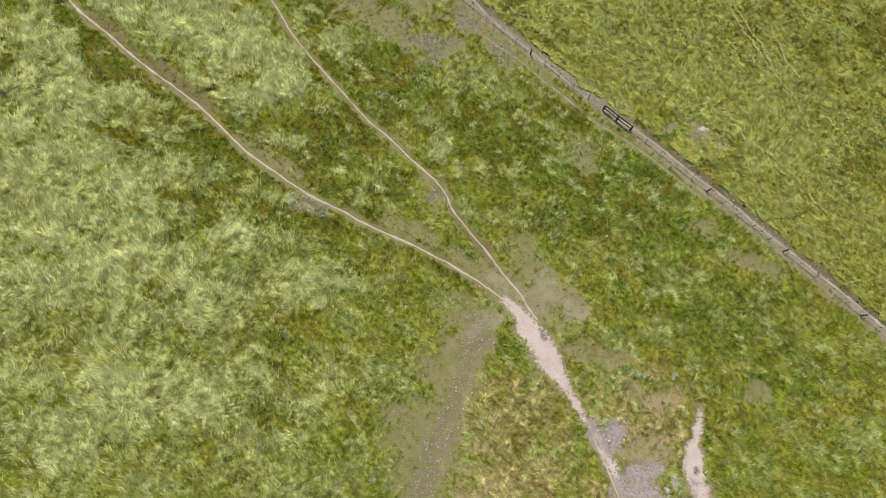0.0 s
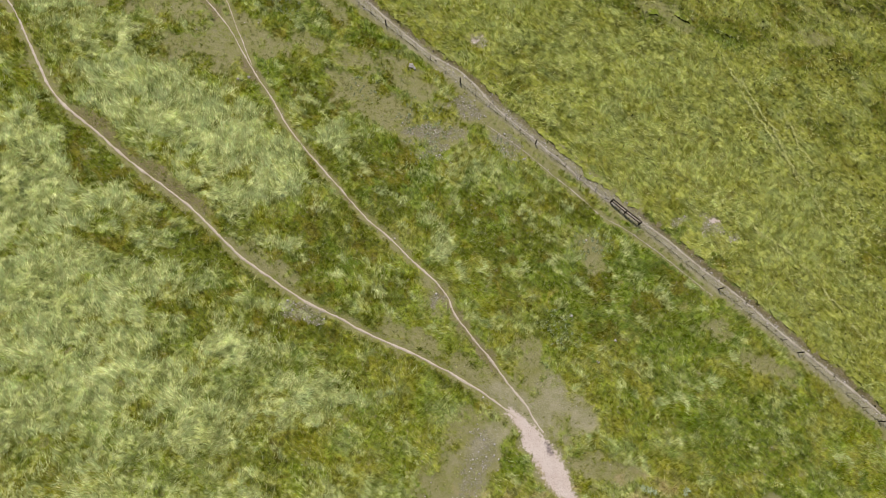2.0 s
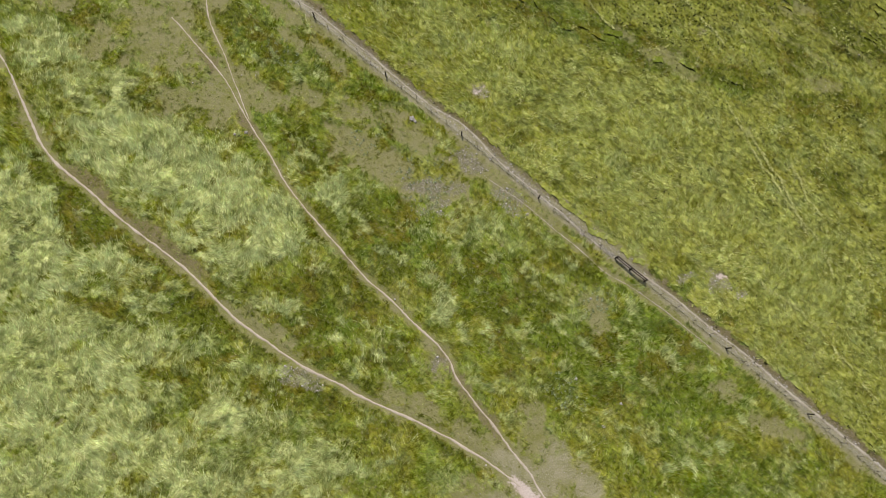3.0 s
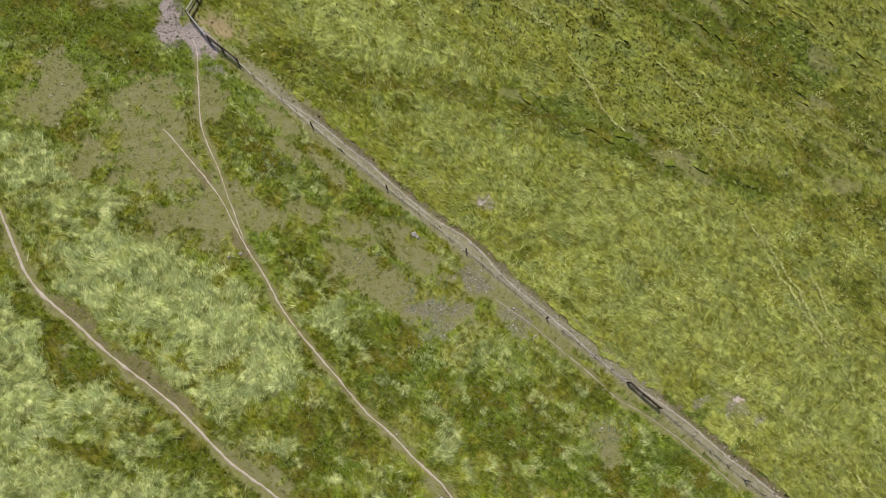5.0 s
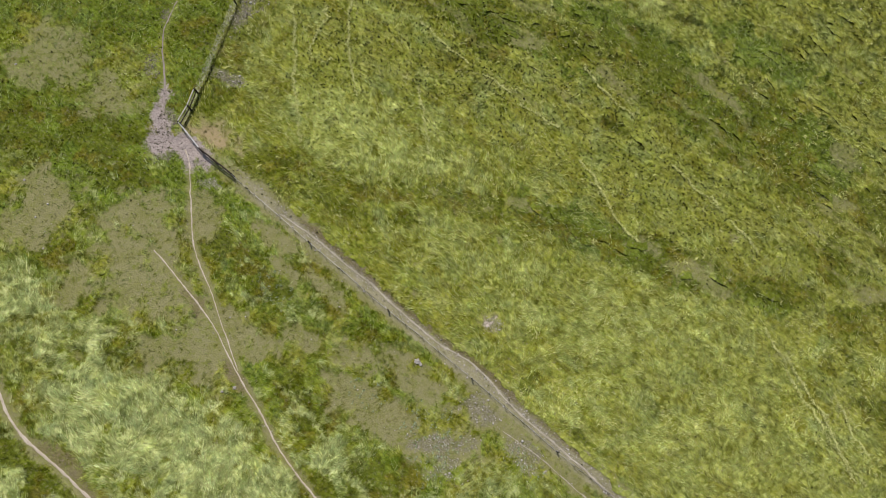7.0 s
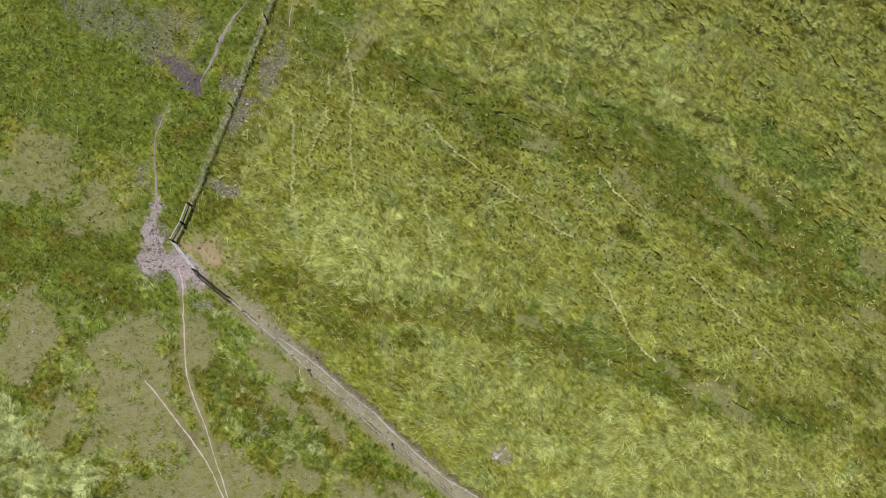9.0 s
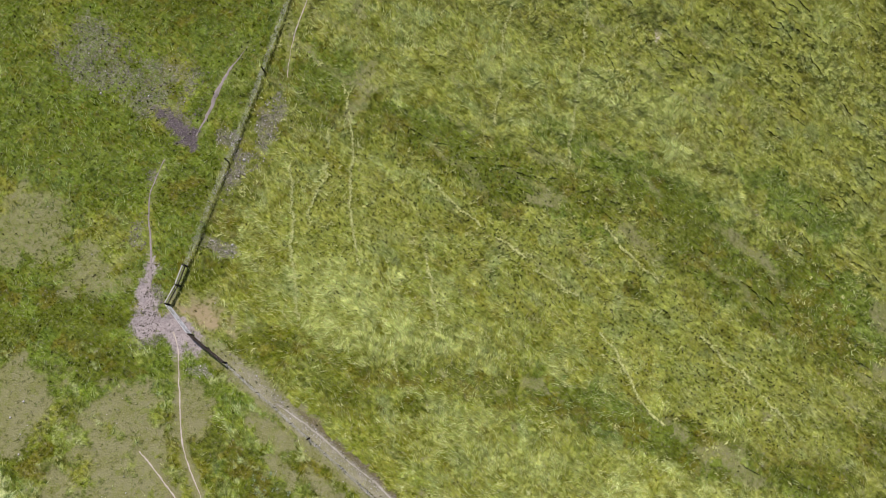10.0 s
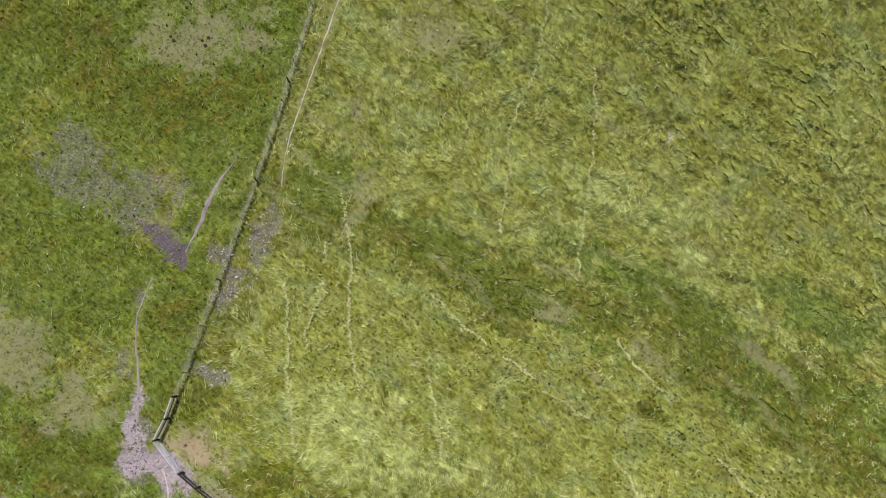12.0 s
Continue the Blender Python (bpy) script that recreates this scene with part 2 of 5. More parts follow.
LUSH_MIDDLE = [(-21.8, 52.2, 1.3, 1.6, 0), (-15.6, 48.8, 5.0, 3.7, -45), (-8.3, 46.1, 4.3, 2.1, -40), (-38.6, 55.1, 1.9, 1.3, 0), (-39.7, 52.6, 2.5, 1.9, -20),
               (-26.2, 43.9, 3.7, 2.4, -30), (-31.9, 29.1, 1.7, 2.9, 0), (-32.2, 46.6, 1.8, 1.2, 0), (-18.8, 41.3, 1.8, 1.8, 0), (-5.4, 41.6, 3.0, 1.5, -45),
               (-32.7, 61.7, 3.9, 3.2, 0), (30.4, 69.3, 7.8, 3.3, -30), (15.5, 55.5, 5.0, 1.3, -30), (-36.2, 67.4, 3.3, 3.9, 0)]
LUSH_NORTH = [(-39.5, 88.4, 6.8, 4.1, 0), (-40.3, 81.5, 7.3, 4.0, 0), (-27.4, 77.7, 2.6, 3.9, 0), (-35.2, 63.8, 4.4, 3.7, 0), (-14.9, 89.2, 2.0, 4.1, 0),
              (38.5, 67.5, 8.2, 3.8, -35), (19.2, 79.8, 9.9, 2.3, -25), (5.2, 79.3, 9.9, 2.0, -25), (16.0, 56.7, 6.7, 1.5, -20), (-0.7, 83.4, 10.0, 2.0, -25),
              (-32.2, 101.7, 10.4, 3.5, 0), (-28.6, 95.5, 8.1, 3.4, 0), (-38.2, 84.4, 6.5, 3.9, 0), (-30.9, 82.3, 4.5, 2.6, 0), (-38.9, 74.5, 3.8, 3.8, 0),
              (-14.4, 90.0, 4.0, 2.7, 0), (36.6, 77.6, 7.0, 2.5, -30)]
# low dark grass, and bright feathery tufts
DARK_SOUTH_A = [(-38.0, 36.8, 0.7, 1.5, 0), (-34.6, 32.1, 1.5, 1.5, -45), (-31.9, 29.2, 1.1, 1.5, 0), (-29.1, 28.1, 1.1, 1.3, -30), (-31.8, 23.4, 2.7, 0.6, -15), (-28.6, 21.8, 2.1, 0.5, -20),
                (-25.5, 22.0, 1.5, 0.6, -10), (-26.9, 24.9, 1.5, 0.7, -20), (-24.0, 22.9, 1.5, 0.9, 0), (-39.1, 21.4, 1.1, 0.5, 0), (-42.4, 30.1, 0.7, 1.5, 0), (-25.5, 17.3, 2.0, 0.7, -15),
                (-21.0, 18.4, 2.3, 0.6, 10), (-22.3, 16.0, 1.2, 1.7, 0), (-25.1, 13.2, 1.0, 0.8, 0), (-20.4, 23.2, 2.4, 2.7, -40), (-17.6, 22.7, 3.0, 1.8, -30), (-13.8, 23.5, 3.0, 1.5, -40),
                (-12.9, 26.1, 1.8, 1.8, -40)]
DARK_SOUTH_B = [(-8.3, 25.0, 3.0, 2.4, -45), (-8.6, 32.2, 0.9, 2.4, 0), (-5.6, 31.7, 2.4, 2.1, 0), (-5.5, 27.1, 2.4, 1.8, -45), (-12.6, 20.5, 2.3, 1.5, -30), (-12.2, 14.1, 3.4, 1.7, -30),
                (-16.5, 15.1, 2.9, 1.4, 0), (-4.8, 18.5, 2.3, 1.5, 0), (2.7, 26.9, 2.4, 2.4, 0), (4.5, 23.8, 3.0, 2.4, -40), (8.7, 25.3, 3.6, 2.7, -40), (13.1, 28.1, 3.0, 1.5, -40),
                (5.5, 19.4, 3.5, 1.7, -40), (15.1, 19.8, 2.9, 2.3, -40), (16.5, 14.3, 2.9, 1.7, -40), (10.1, 15.4, 2.9, 1.7, -40), (21.0, 17.5, 2.3, 2.3, 0), (12.6, 8.5, 1.4, 2.2, 0),
                (15.4, 7.4, 2.8, 2.2, -30)]
DARK_SOUTH_C = [(20.6, 6.3, 3.3, 1.7, 0), (20.4, 10.9, 2.8, 1.7, 0), (26.7, 8.7, 2.8, 1.7, -30), (30.7, 6.4, 3.3, 1.4, -20), (35.6, 6.5, 3.3, 1.4, -30), (37.9, 1.9, 3.3, 1.6, 0),
                (28.3, 1.9, 3.3, 1.4, 0), (35.6, -4.5, 3.2, 2.1, 0), (27.9, -5.5, 2.7, 2.7, 0), (26.4, -9.6, 3.1, 1.6, 0), (39.2, -7.7, 3.2, 2.1, 0), (5.2, 2.9, 1.6, 1.4, 0),
                (13.9, 0.3, 1.9, 1.4, 0), (3.0, 0.8, 1.1, 2.2, 0), (-11.8, 4.4, 3.9, 1.9, 0), (-7.6, 3.9, 2.8, 2.2, 0), (-4.5, 5.5, 2.2, 2.2, 0), (-7.8, 10.9, 2.8, 1.7, 0),
                (-15.3, 3.8, 2.8, 1.7, 0)]
DARK_SOUTH_D = [(-13.1, 0.8, 2.5, 1.9, 0), (-15.4, -2.7, 2.7, 1.3, -20), (-4.3, -2.3, 1.6, 2.2, 0), (-7.4, -4.2, 2.1, 2.7, 0), (43.1, 38.0, 3.7, 1.8, -20), (52.7, 41.2, 2.5, 3.7, 0),
                (23.7, 20.1, 2.9, 1.2, -40), (29.1, 22.3, 1.8, 0.8, -30), (11.7, 36.3, 2.4, 0.5, -40), (47.5, 23.9, 2.4, 1.8, 0)]
DARK_MIDDLE_A = [(-43.5, 66.8, 2.6, 2.3, 0), (-41.4, 63.8, 3.6, 2.6, -20), (-36.7, 67.8, 3.3, 1.6, 0), (-34.6, 64.1, 3.2, 2.6, 0), (-32.1, 61.8, 2.9, 2.6, 0), (-34.1, 56.9, 3.2, 1.6, -20),
                 (-40.0, 55.5, 3.8, 1.6, -10), (-37.1, 53.3, 2.5, 1.6, -20), (-35.0, 49.5, 2.5, 1.1, -40), (-32.1, 57.5, 1.9, 1.3, 0), (-25.1, 56.0, 1.9, 1.9, 0), (-23.4, 54.9, 2.8, 1.9, -30),
                 (-18.9, 52.1, 3.1, 1.2, -30), (-14.5, 52.2, 3.1, 1.6, -30), (-17.6, 49.9, 2.5, 1.5, 0), (-11.7, 49.4, 2.5, 1.5, -40), (-13.1, 45.0, 2.4, 1.2, -40), (-7.7, 45.0, 2.4, 1.3, -30),
                 (-6.1, 43.4, 1.8, 1.0, -40)]
DARK_MIDDLE_B = [(-29.7, 43.7, 2.4, 1.8, -20), (-26.8, 43.7, 2.7, 1.5, -15), (-24.7, 42.7, 1.5, 1.1, 0), (-17.9, 46.0, 1.5, 0.9, 0), (-36.4, 35.3, 2.3, 1.0, -20), (-34.4, 34.4, 1.7, 1.7, 0),
                 (-33.9, 31.1, 1.4, 2.3, 0), (-30.1, 29.7, 2.3, 1.1, 0), (-14.9, 40.2, 1.8, 1.8, 0), (-12.7, 37.6, 2.4, 1.8, 0), (-10.7, 39.6, 1.8, 1.8, 0), (-5.5, 41.8, 1.5, 0.9, 0),
                 (-7.9, 32.1, 1.7, 2.9, 0), (-12.3, 31.2, 1.4, 2.3, 0), (-3.8, 33.0, 1.4, 2.3, 0), (-20.2, 62.3, 3.9, 2.6, -40), (-11.5, 58.9, 3.8, 1.3, -30), (-5.8, 60.3, 2.6, 1.0, -20),
                 (-4.6, 57.2, 1.9, 0.9, 0)]
DARK_MIDDLE_C = [(3.9, 77.1, 3.4, 1.7, -30), (12.9, 77.5, 4.0, 1.3, -35), (19.4, 77.9, 4.0, 0.9, -40), (24.6, 76.2, 4.0, 0.9, -45), (21.0, 71.9, 4.0, 1.1, -30), (28.6, 68.2, 3.3, 1.3, -30),
                 (34.4, 71.3, 3.9, 1.2, -40), (37.4, 67.3, 3.9, 1.6, -40), (33.5, 63.8, 4.5, 1.6, -20), (40.1, 61.4, 5.7, 1.9, -30), (47.5, 59.8, 3.8, 3.8, 0), (22.2, 54.9, 6.9, 1.1, -20),
                 (14.9, 56.0, 3.8, 0.9, -15), (8.9, 58.3, 4.4, 0.9, -25), (3.0, 58.1, 3.8, 0.6, -20), (42.5, 47.4, 3.7, 2.1, 0), (7.1, 41.3, 1.8, 0.9, 0), (17.6, 68.3, 2.6, 0.8, -30),
                 (25.7, 51.9, 3.7, 0.9, -20)]
DARK_NORTH_A = [(-42.2, 106.2, 4.2, 2.8, 0), (-37.3, 105.7, 3.5, 2.1, 0), (-32.1, 100.0, 6.2, 2.8, 0), (-36.5, 102.2, 4.2, 2.8, 0), (-28.2, 98.3, 5.5, 2.1, 0), (-21.8, 100.1, 4.1, 1.7, 0),
                (-14.5, 91.7, 2.0, 3.3, 0), (-11.2, 92.9, 2.7, 2.0, 0), (-10.1, 87.9, 2.6, 2.6, 0), (-15.5, 88.4, 1.7, 2.6, 0), (-6.8, 94.6, 3.4, 0.9, -25), (-1.7, 102.6, 2.8, 1.0, -25),
                (4.6, 105.5, 3.5, 1.0, -30), (10.3, 103.4, 4.2, 0.8, -35), (19.1, 107.0, 4.2, 1.4, 0), (20.8, 103.1, 3.5, 1.0, -35), (27.4, 104.5, 3.5, 1.0, -40), (29.2, 101.1, 2.8, 1.0, -45),
                (35.5, 106.5, 2.8, 1.1, -45)]
DARK_NORTH_B = [(36.1, 101.9, 2.8, 0.8, -50), (10.2, 96.6, 4.1, 1.0, -30), (4.5, 101.0, 4.1, 0.8, -30), (25.4, 94.1, 4.0, 1.1, -20), (34.0, 94.3, 4.0, 1.1, -25), (0.9, 84.1, 3.3, 0.9, -15),
                (-6.8, 85.1, 3.9, 1.0, -20), (-0.3, 80.8, 4.5, 0.9, -20), (5.7, 78.1, 4.4, 1.0, -25), (13.0, 78.6, 3.2, 0.9, -30), (16.9, 77.5, 3.8, 1.0, -35), (22.1, 77.5, 3.2, 0.9, -45),
                (23.6, 74.2, 3.1, 1.0, -30), (36.6, 72.0, 3.1, 1.6, -40), (33.6, 67.6, 3.1, 1.8, -20), (30.4, 65.5, 3.6, 1.5, -10), (35.5, 63.3, 3.6, 1.5, 0), (28.9, 74.2, 2.5, 0.9, -30),
                (-32.6, 65.8, 3.0, 1.8, 0)]
DARK_NORTH_C = [(41.3, 53.8, 6.0, 2.3, -20), (51.0, 57.0, 6.0, 4.0, 0), (47.9, 48.4, 5.0, 1.9, -15), (34.0, 50.7, 5.0, 1.5, -10), (-37.6, 65.9, 2.4, 1.8, 0), (-35.4, 63.1, 3.0, 1.2, 0), (-24.9, 70.5, 2.5, 1.5, 0), (-26.0, 77.5, 2.5, 2.5, 0)]
BRIGHT_SOUTH_A = [(-40.5, 33.5, 3.7, 2.5, 0), (-38.4, 26.8, 4.8, 3.0, 0), (-26.5, 36.2, 3.1, 2.2, 0), (-23.6, 35.1, 2.5, 2.5, 0), (-23.6, 29.2, 2.4, 1.2, 0), (-19.7, 28.2, 2.4, 2.4, 0),
                  (-17.1, 30.3, 3.0, 2.4, 0), (-15.2, 35.8, 1.2, 2.5, 0), (-11.6, 35.3, 1.5, 2.8, 0), (-9.7, 32.1, 0.9, 2.4, 0), (-2.6, 32.6, 1.2, 2.4, 0), (-0.2, 22.9, 1.1, 1.8, 0),
                  (-30.8, 27.4, 2.4, 1.8, 0), (-36.2, 19.9, 5.3, 3.5, 0), (-30.1, 17.9, 3.5, 2.3, 0), (-35.3, 13.8, 6.9, 3.4, 0), (-28.0, 13.0, 4.0, 2.3, 0), (-19.0, 13.3, 2.3, 1.4, 0),
                  (-8.1, 17.7, 1.7, 1.7, 0)]
BRIGHT_SOUTH_B = [(-7.0, 20.8, 1.2, 1.2, 0), (11.1, 38.0, 0.9, 1.5, 0), (1.0, 32.1, 2.4, 2.1, 0), (3.4, 31.6, 1.8, 2.4, 0), (5.2, 31.7, 1.0, 1.8, 0), (2.2, 29.5, 2.4, 1.5, 0),
                  (21.8, 19.4, 0.9, 1.5, 0), (-36.4, 8.6, 5.1, 2.8, 0), (-30.2, 10.8, 3.4, 2.3, 0), (-24.3, 10.5, 2.3, 1.7, 0), (-22.5, 6.8, 2.8, 2.2, 0), (-26.4, -1.2, 4.3, 2.7, 0),
                  (-12.0, 9.1, 3.4, 2.3, 0), (-22.6, -2.2, 3.8, 2.2, 0), (-32.9, -4.0, 3.2, 2.7, 0), (19.4, 20.6, 1.2, 0.8, 0)]
BRIGHT_MIDDLE_A = [(-41.2, 51.5, 2.5, 1.6, 0), (-38.8, 48.9, 3.7, 1.8, 0), (-34.9, 45.7, 3.7, 2.1, 0), (-32.4, 42.1, 3.6, 2.4, 0), (-29.7, 40.1, 3.6, 2.4, 0), (-26.3, 39.6, 3.0, 2.4, 0),
                   (-24.1, 37.1, 3.5, 2.9, 0), (-32.7, 38.2, 2.4, 2.4, 0), (-19.0, 35.1, 2.3, 2.3, 0), (-16.8, 31.8, 3.4, 2.9, 0), (-22.6, 32.3, 3.4, 2.9, 0), (-12.7, 37.1, 2.3, 2.1, 0),
                   (-10.5, 34.1, 0.8, 2.9, 0), (-3.3, 34.0, 0.8, 2.0, 0), (-37.1, 29.9, 2.3, 1.1, 0), (-6.5, 63.4, 2.6, 3.9, 0), (-11.9, 69.0, 3.9, 2.6, 0), (-14.1, 65.7, 2.6, 2.6, 0),
                   (-20.4, 73.9, 1.7, 1.3, 0)]
BRIGHT_MIDDLE_B = [(0.7, 63.7, 3.2, 1.9, 0), (11.4, 37.5, 0.8, 1.5, 0), (11.9, 57.1, 2.5, 1.9, 0), (29.5, 77.9, 5.4, 2.0, -40), (45.9, 78.4, 4.7, 3.3, 0)]
BRIGHT_NORTH_A = [(-0.5, 63.7, 5.4, 3.0, 0), (-6.7, 66.2, 3.6, 3.6, 0), (-9.7, 63.4, 3.0, 2.4, 0), (-14.9, 70.3, 2.5, 3.7, 0), (-14.6, 99.1, 1.7, 1.2, 0), (-8.4, 107.0, 2.1, 2.1, 0),
                  (-7.3, 100.3, 1.7, 1.4, 0), (-11.2, 86.8, 1.3, 1.3, 0), (-5.7, 89.0, 2.6, 2.0, 0), (0.5, 96.4, 2.7, 2.7, 0), (2.3, 104.4, 3.5, 1.4, -20), (14.9, 103.5, 2.8, 1.7, -30),
                  (20.7, 98.0, 3.4, 1.4, 0), (8.2, 85.2, 4.6, 2.0, 0), (13.4, 89.3, 3.3, 2.6, 0), (20.4, 87.7, 3.9, 2.6, 0), (23.5, 80.9, 3.2, 1.9, -30), (40.3, 92.8, 2.7, 5.3, 0),
                  (4.4, 92.0, 2.7, 2.7, 0)]
BRIGHT_NORTH_B = [(13.2, 107.4, 4.2, 1.4, 0)]
DARK = DARK_SOUTH_A + DARK_SOUTH_B + DARK_SOUTH_C + DARK_SOUTH_D + DARK_MIDDLE_A + DARK_MIDDLE_B + DARK_MIDDLE_C + DARK_NORTH_A + DARK_NORTH_B + DARK_NORTH_C
BRIGHT = BRIGHT_SOUTH_A + BRIGHT_SOUTH_B + BRIGHT_MIDDLE_A + BRIGHT_MIDDLE_B + BRIGHT_NORTH_A + BRIGHT_NORTH_B
# old animal tracks, overgrown with straw-coloured grass
STRAW_LINES = [
    [(8.6, 109.0), (8.0, 105.0), (7.1, 101.7), (5.9, 98.5), (4.7, 95.4), (4.4, 91.4), (3.1, 85.2)],
    [(13.2, 102.3), (13.4, 97.8), (12.7, 92.1), (11.6, 85.3), (11.1, 80.8)],
    [(-11.7, 89.2), (-11.1, 85.1), (-11.0, 80.7), (-11.0, 77.0), (-9.8, 70.8)],
    [(-16.9, 80.7), (-16.6, 75.5), (-16.2, 70.3), (-15.5, 65.4)],
    [(-4.1, 80.2), (-1.4, 77.5), (1.3, 75.4), (3.9, 73.3), (7.1, 70.6), (11.3, 67.7)],
    [(-13.3, 84.5), (-13.7, 79.7), (-15.1, 75.5)],
    [(14.5, 75.3), (16.6, 72.6), (19.8, 69.2)],
    [(-3.6, 72.3), (-2.8, 67.2), (-2.4, 62.2)],
    [(31.8, 47.1), (33.8, 42.8), (35.6, 38.6), (37.0, 35.7), (39.5, 32.3), (41.6, 27.3)],
    [(38.4, 39.9), (39.7, 36.3), (41.2, 34.0)],
    [(33.9, 44.0), (36.6, 38.2), (39.6, 30.4)],
    [(32.3, 27.2), (38.2, 22.1), (43.5, 14.5)],
    [(13.5, 64.2), (15.8, 61.0), (18.0, 56.1), (21.0, 55.2)],
    [(23.7, 64.0), (27.3, 60.8), (30.8, 57.1), (32.4, 54.6)],
]


def to_line(x, y, pts, widths=None, reach=4.0):
    """Distance in metres from a polyline (less its half-width, where given), no more than reach."""
    out = np.full(x.shape, reach)
    for i in range(len(pts) - 1):
        (ax, ay), (bx, by) = pts[i], pts[i + 1]
        near = np.nonzero((x > min(ax, bx) - reach) & (x < max(ax, bx) + reach) & (y > min(ay, by) - reach) & (y < max(ay, by) + reach))
        if not len(near[0]):
            continue
        px, py = x[near], y[near]
        k = np.clip(((px - ax) * (bx - ax) + (py - ay) * (by - ay)) / ((bx - ax) ** 2 + (by - ay) ** 2), 0, 1)
        d = np.hypot(px - ax - k * (bx - ax), py - ay - k * (by - ay))
        if widths:
            d = d - (widths[i] + k * (widths[i + 1] - widths[i]))
        out[near] = np.minimum(out[near], d)
    return out


def patches(x, y, rows, ragged, lo=-0.1, hi=0.2):
    """1 in the patches, 0 outside; ragged is a noise that frays their rims."""
    score = np.full(x.shape, -3.0)
    for cx, cy, a, b, deg in rows:
        near = np.nonzero((abs(x - cx) < 2.0 * max(a, b)) & (abs(y - cy) < 2.0 * max(a, b)))
        if not len(near[0]):
            continue
        c, s = math.cos(radians(deg)), math.sin(radians(deg))
        px, py = x[near] - cx, y[near] - cy
        r = np.hypot((px * c + py * s) / a, (py * c - px * s) / b)
        score[near] = np.maximum(score[near], 1 - r - np.maximum(r - 1, 0) ** 2)
    return step01(lo, hi, score + ragged)


def hill(x, y):
    """The hillside, which falls to the east."""
    u, v = np.clip(x / 40, -1.6, 1.6), np.clip((y - 50) / 50, -1.7, 1.7)
    return (0.02 - 4.08 * u - 0.33 * v - 0.06 * u * u + 1.08 * u * v + 1.98 * v * v - 0.41 * u ** 3 - 0.64 * u * u * v + u * v * v + 1.58 * v ** 3)


FENCE_ALL = [p for p in reversed(FENCE_NORTH)] + FENCE_SOUTH[1:]


def plan(x, y):
    """Of each place: metres to the edge of bare soil (minus: on it), and how far it is worn, stony, muddy, pale, lush, strawy and tall (0 to 1)."""
    wob = fbm(x, y, 1.6, 5, 3) - 0.5
    wide = fbm(x, y, 5.0, 9, 3) - 0.5
    fray = 1.4 * wob + 1.1 * (fbm(x, y, 0.7, 15, 2) - 0.5)
    wx, wy = x + 1.6 * wide, y + 1.6 * (fbm(x, y, 5.0, 23, 3) - 0.5)
    ditch, along = to_line(x, y, DITCH), to_line(x, y, FENCE_SIDE)
    trod = np.minimum(ditch, along)
    for pts, half in TRAILS:
        trod = np.minimum(trod, to_line(x, y, pts) - half)
    yard = np.minimum(np.minimum(to_line(x, y, YARD, YARD_WIDTH), to_line(x, y, YARD_ARM, YARD_ARM_WIDTH)), to_line(x, y, YARD_GATE, YARD_GATE_WIDTH)) + 1.0 * fray
    soil = np.minimum(to_line(x, y, SOUTH_TRAIL, SOUTH_WIDTH) + 0.3 * fray, to_line(x, y, SCRAPE, SCRAPE_WIDTH) + 0.5 * fray) + 0.2 * wob
    soil = np.minimum(soil, yard + 0.35)
    soil = np.minimum(soil, 0.75 - 0.4 * patches(x, y, DUSTY, 1.2 * fray, -0.4, 0.6))
    for pts, half in SCARS:
        soil = np.minimum(soil, to_line(x, y, pts) - half + 1.3 * fray)
    trod = np.minimum(trod, soil)
    east = step01(-0.6, 0.6, side_of_fence(x, y))
    fence = to_line(x, y, FENCE_ALL)
    south = 1 - step01(60, 63, y)
    worn = patches(wx, wy, WORN_SOUTH + WORN_MIDDLE + WORN_NORTH, 1.3 * fray + 0.03, -0.35, 0.6) * (1 - 0.4 * east)
    stony = patches(wx, wy, STONY + STONY_SMALL, 0.9 * fray + 0.05, -0.3, 0.6) * np.where((x < -24.5) & (y > 70), 0.68, 0.85)
    track = to_line(x, y, STONY_TRACK)
    stony = np.maximum(stony, 0.5 * south * east * (1 - step01(1.0, 1.6, fence + 0.7 * fray)))
    stony = np.maximum(stony, 0.8 * (1 - step01(0.1, 0.45, ditch + 0.4 * fray)))
    stony = np.maximum(stony, 0.65 * (1 - step01(0.6, 1.9, track + 0.9 * fray)))
    worn = np.maximum(worn, 1 - step01(0.8, 2.2, track + 1.6 * fray))
    strip = np.where(east > 0.5, (1 - step01(1.2, 1.8, fence + 0.8 * fray)) * south + (1 - south) * 0.4 * (1 - step01(0.2, 0.6, fence + 0.5 * fray)),
                     (0.3 + 0.6 * south) * (1 - step01(0.4 + 0.2 * south, 0.8 + 0.2 * south, fence + 0.9 * fray)))
    worn = np.maximum(worn, strip)
    worn = np.maximum(worn, 0.9 * (1 - step01(0.15, 0.6, np.minimum(ditch, along) + 0.5 * fray)))
    worn = np.maximum(worn, (0.3 + 0.6 * south) * (1 - step01(0.05, 0.5, trod + 0.7 * fray)))
    out = np.where(side_of_fence(x, y) > 0, fence, -fence)
    verge = step01(-0.6, -0.2, out + 0.4 * fray) * (1 - step01(-0.1, 0.25, np.where(ditch < 3.9, np.where(out > 0.9, ditch - 0.1, -1.0), out - 1.0) + 0.3 * fray)) * (1 - step01(58, 66, y))
    bank = step01(0.05, 0.25, ditch) * (1 - step01(0.5, 0.9, ditch + 0.6 * fray)) * step01(0.7, 1.1, out) * (1 - step01(56, 64, y))
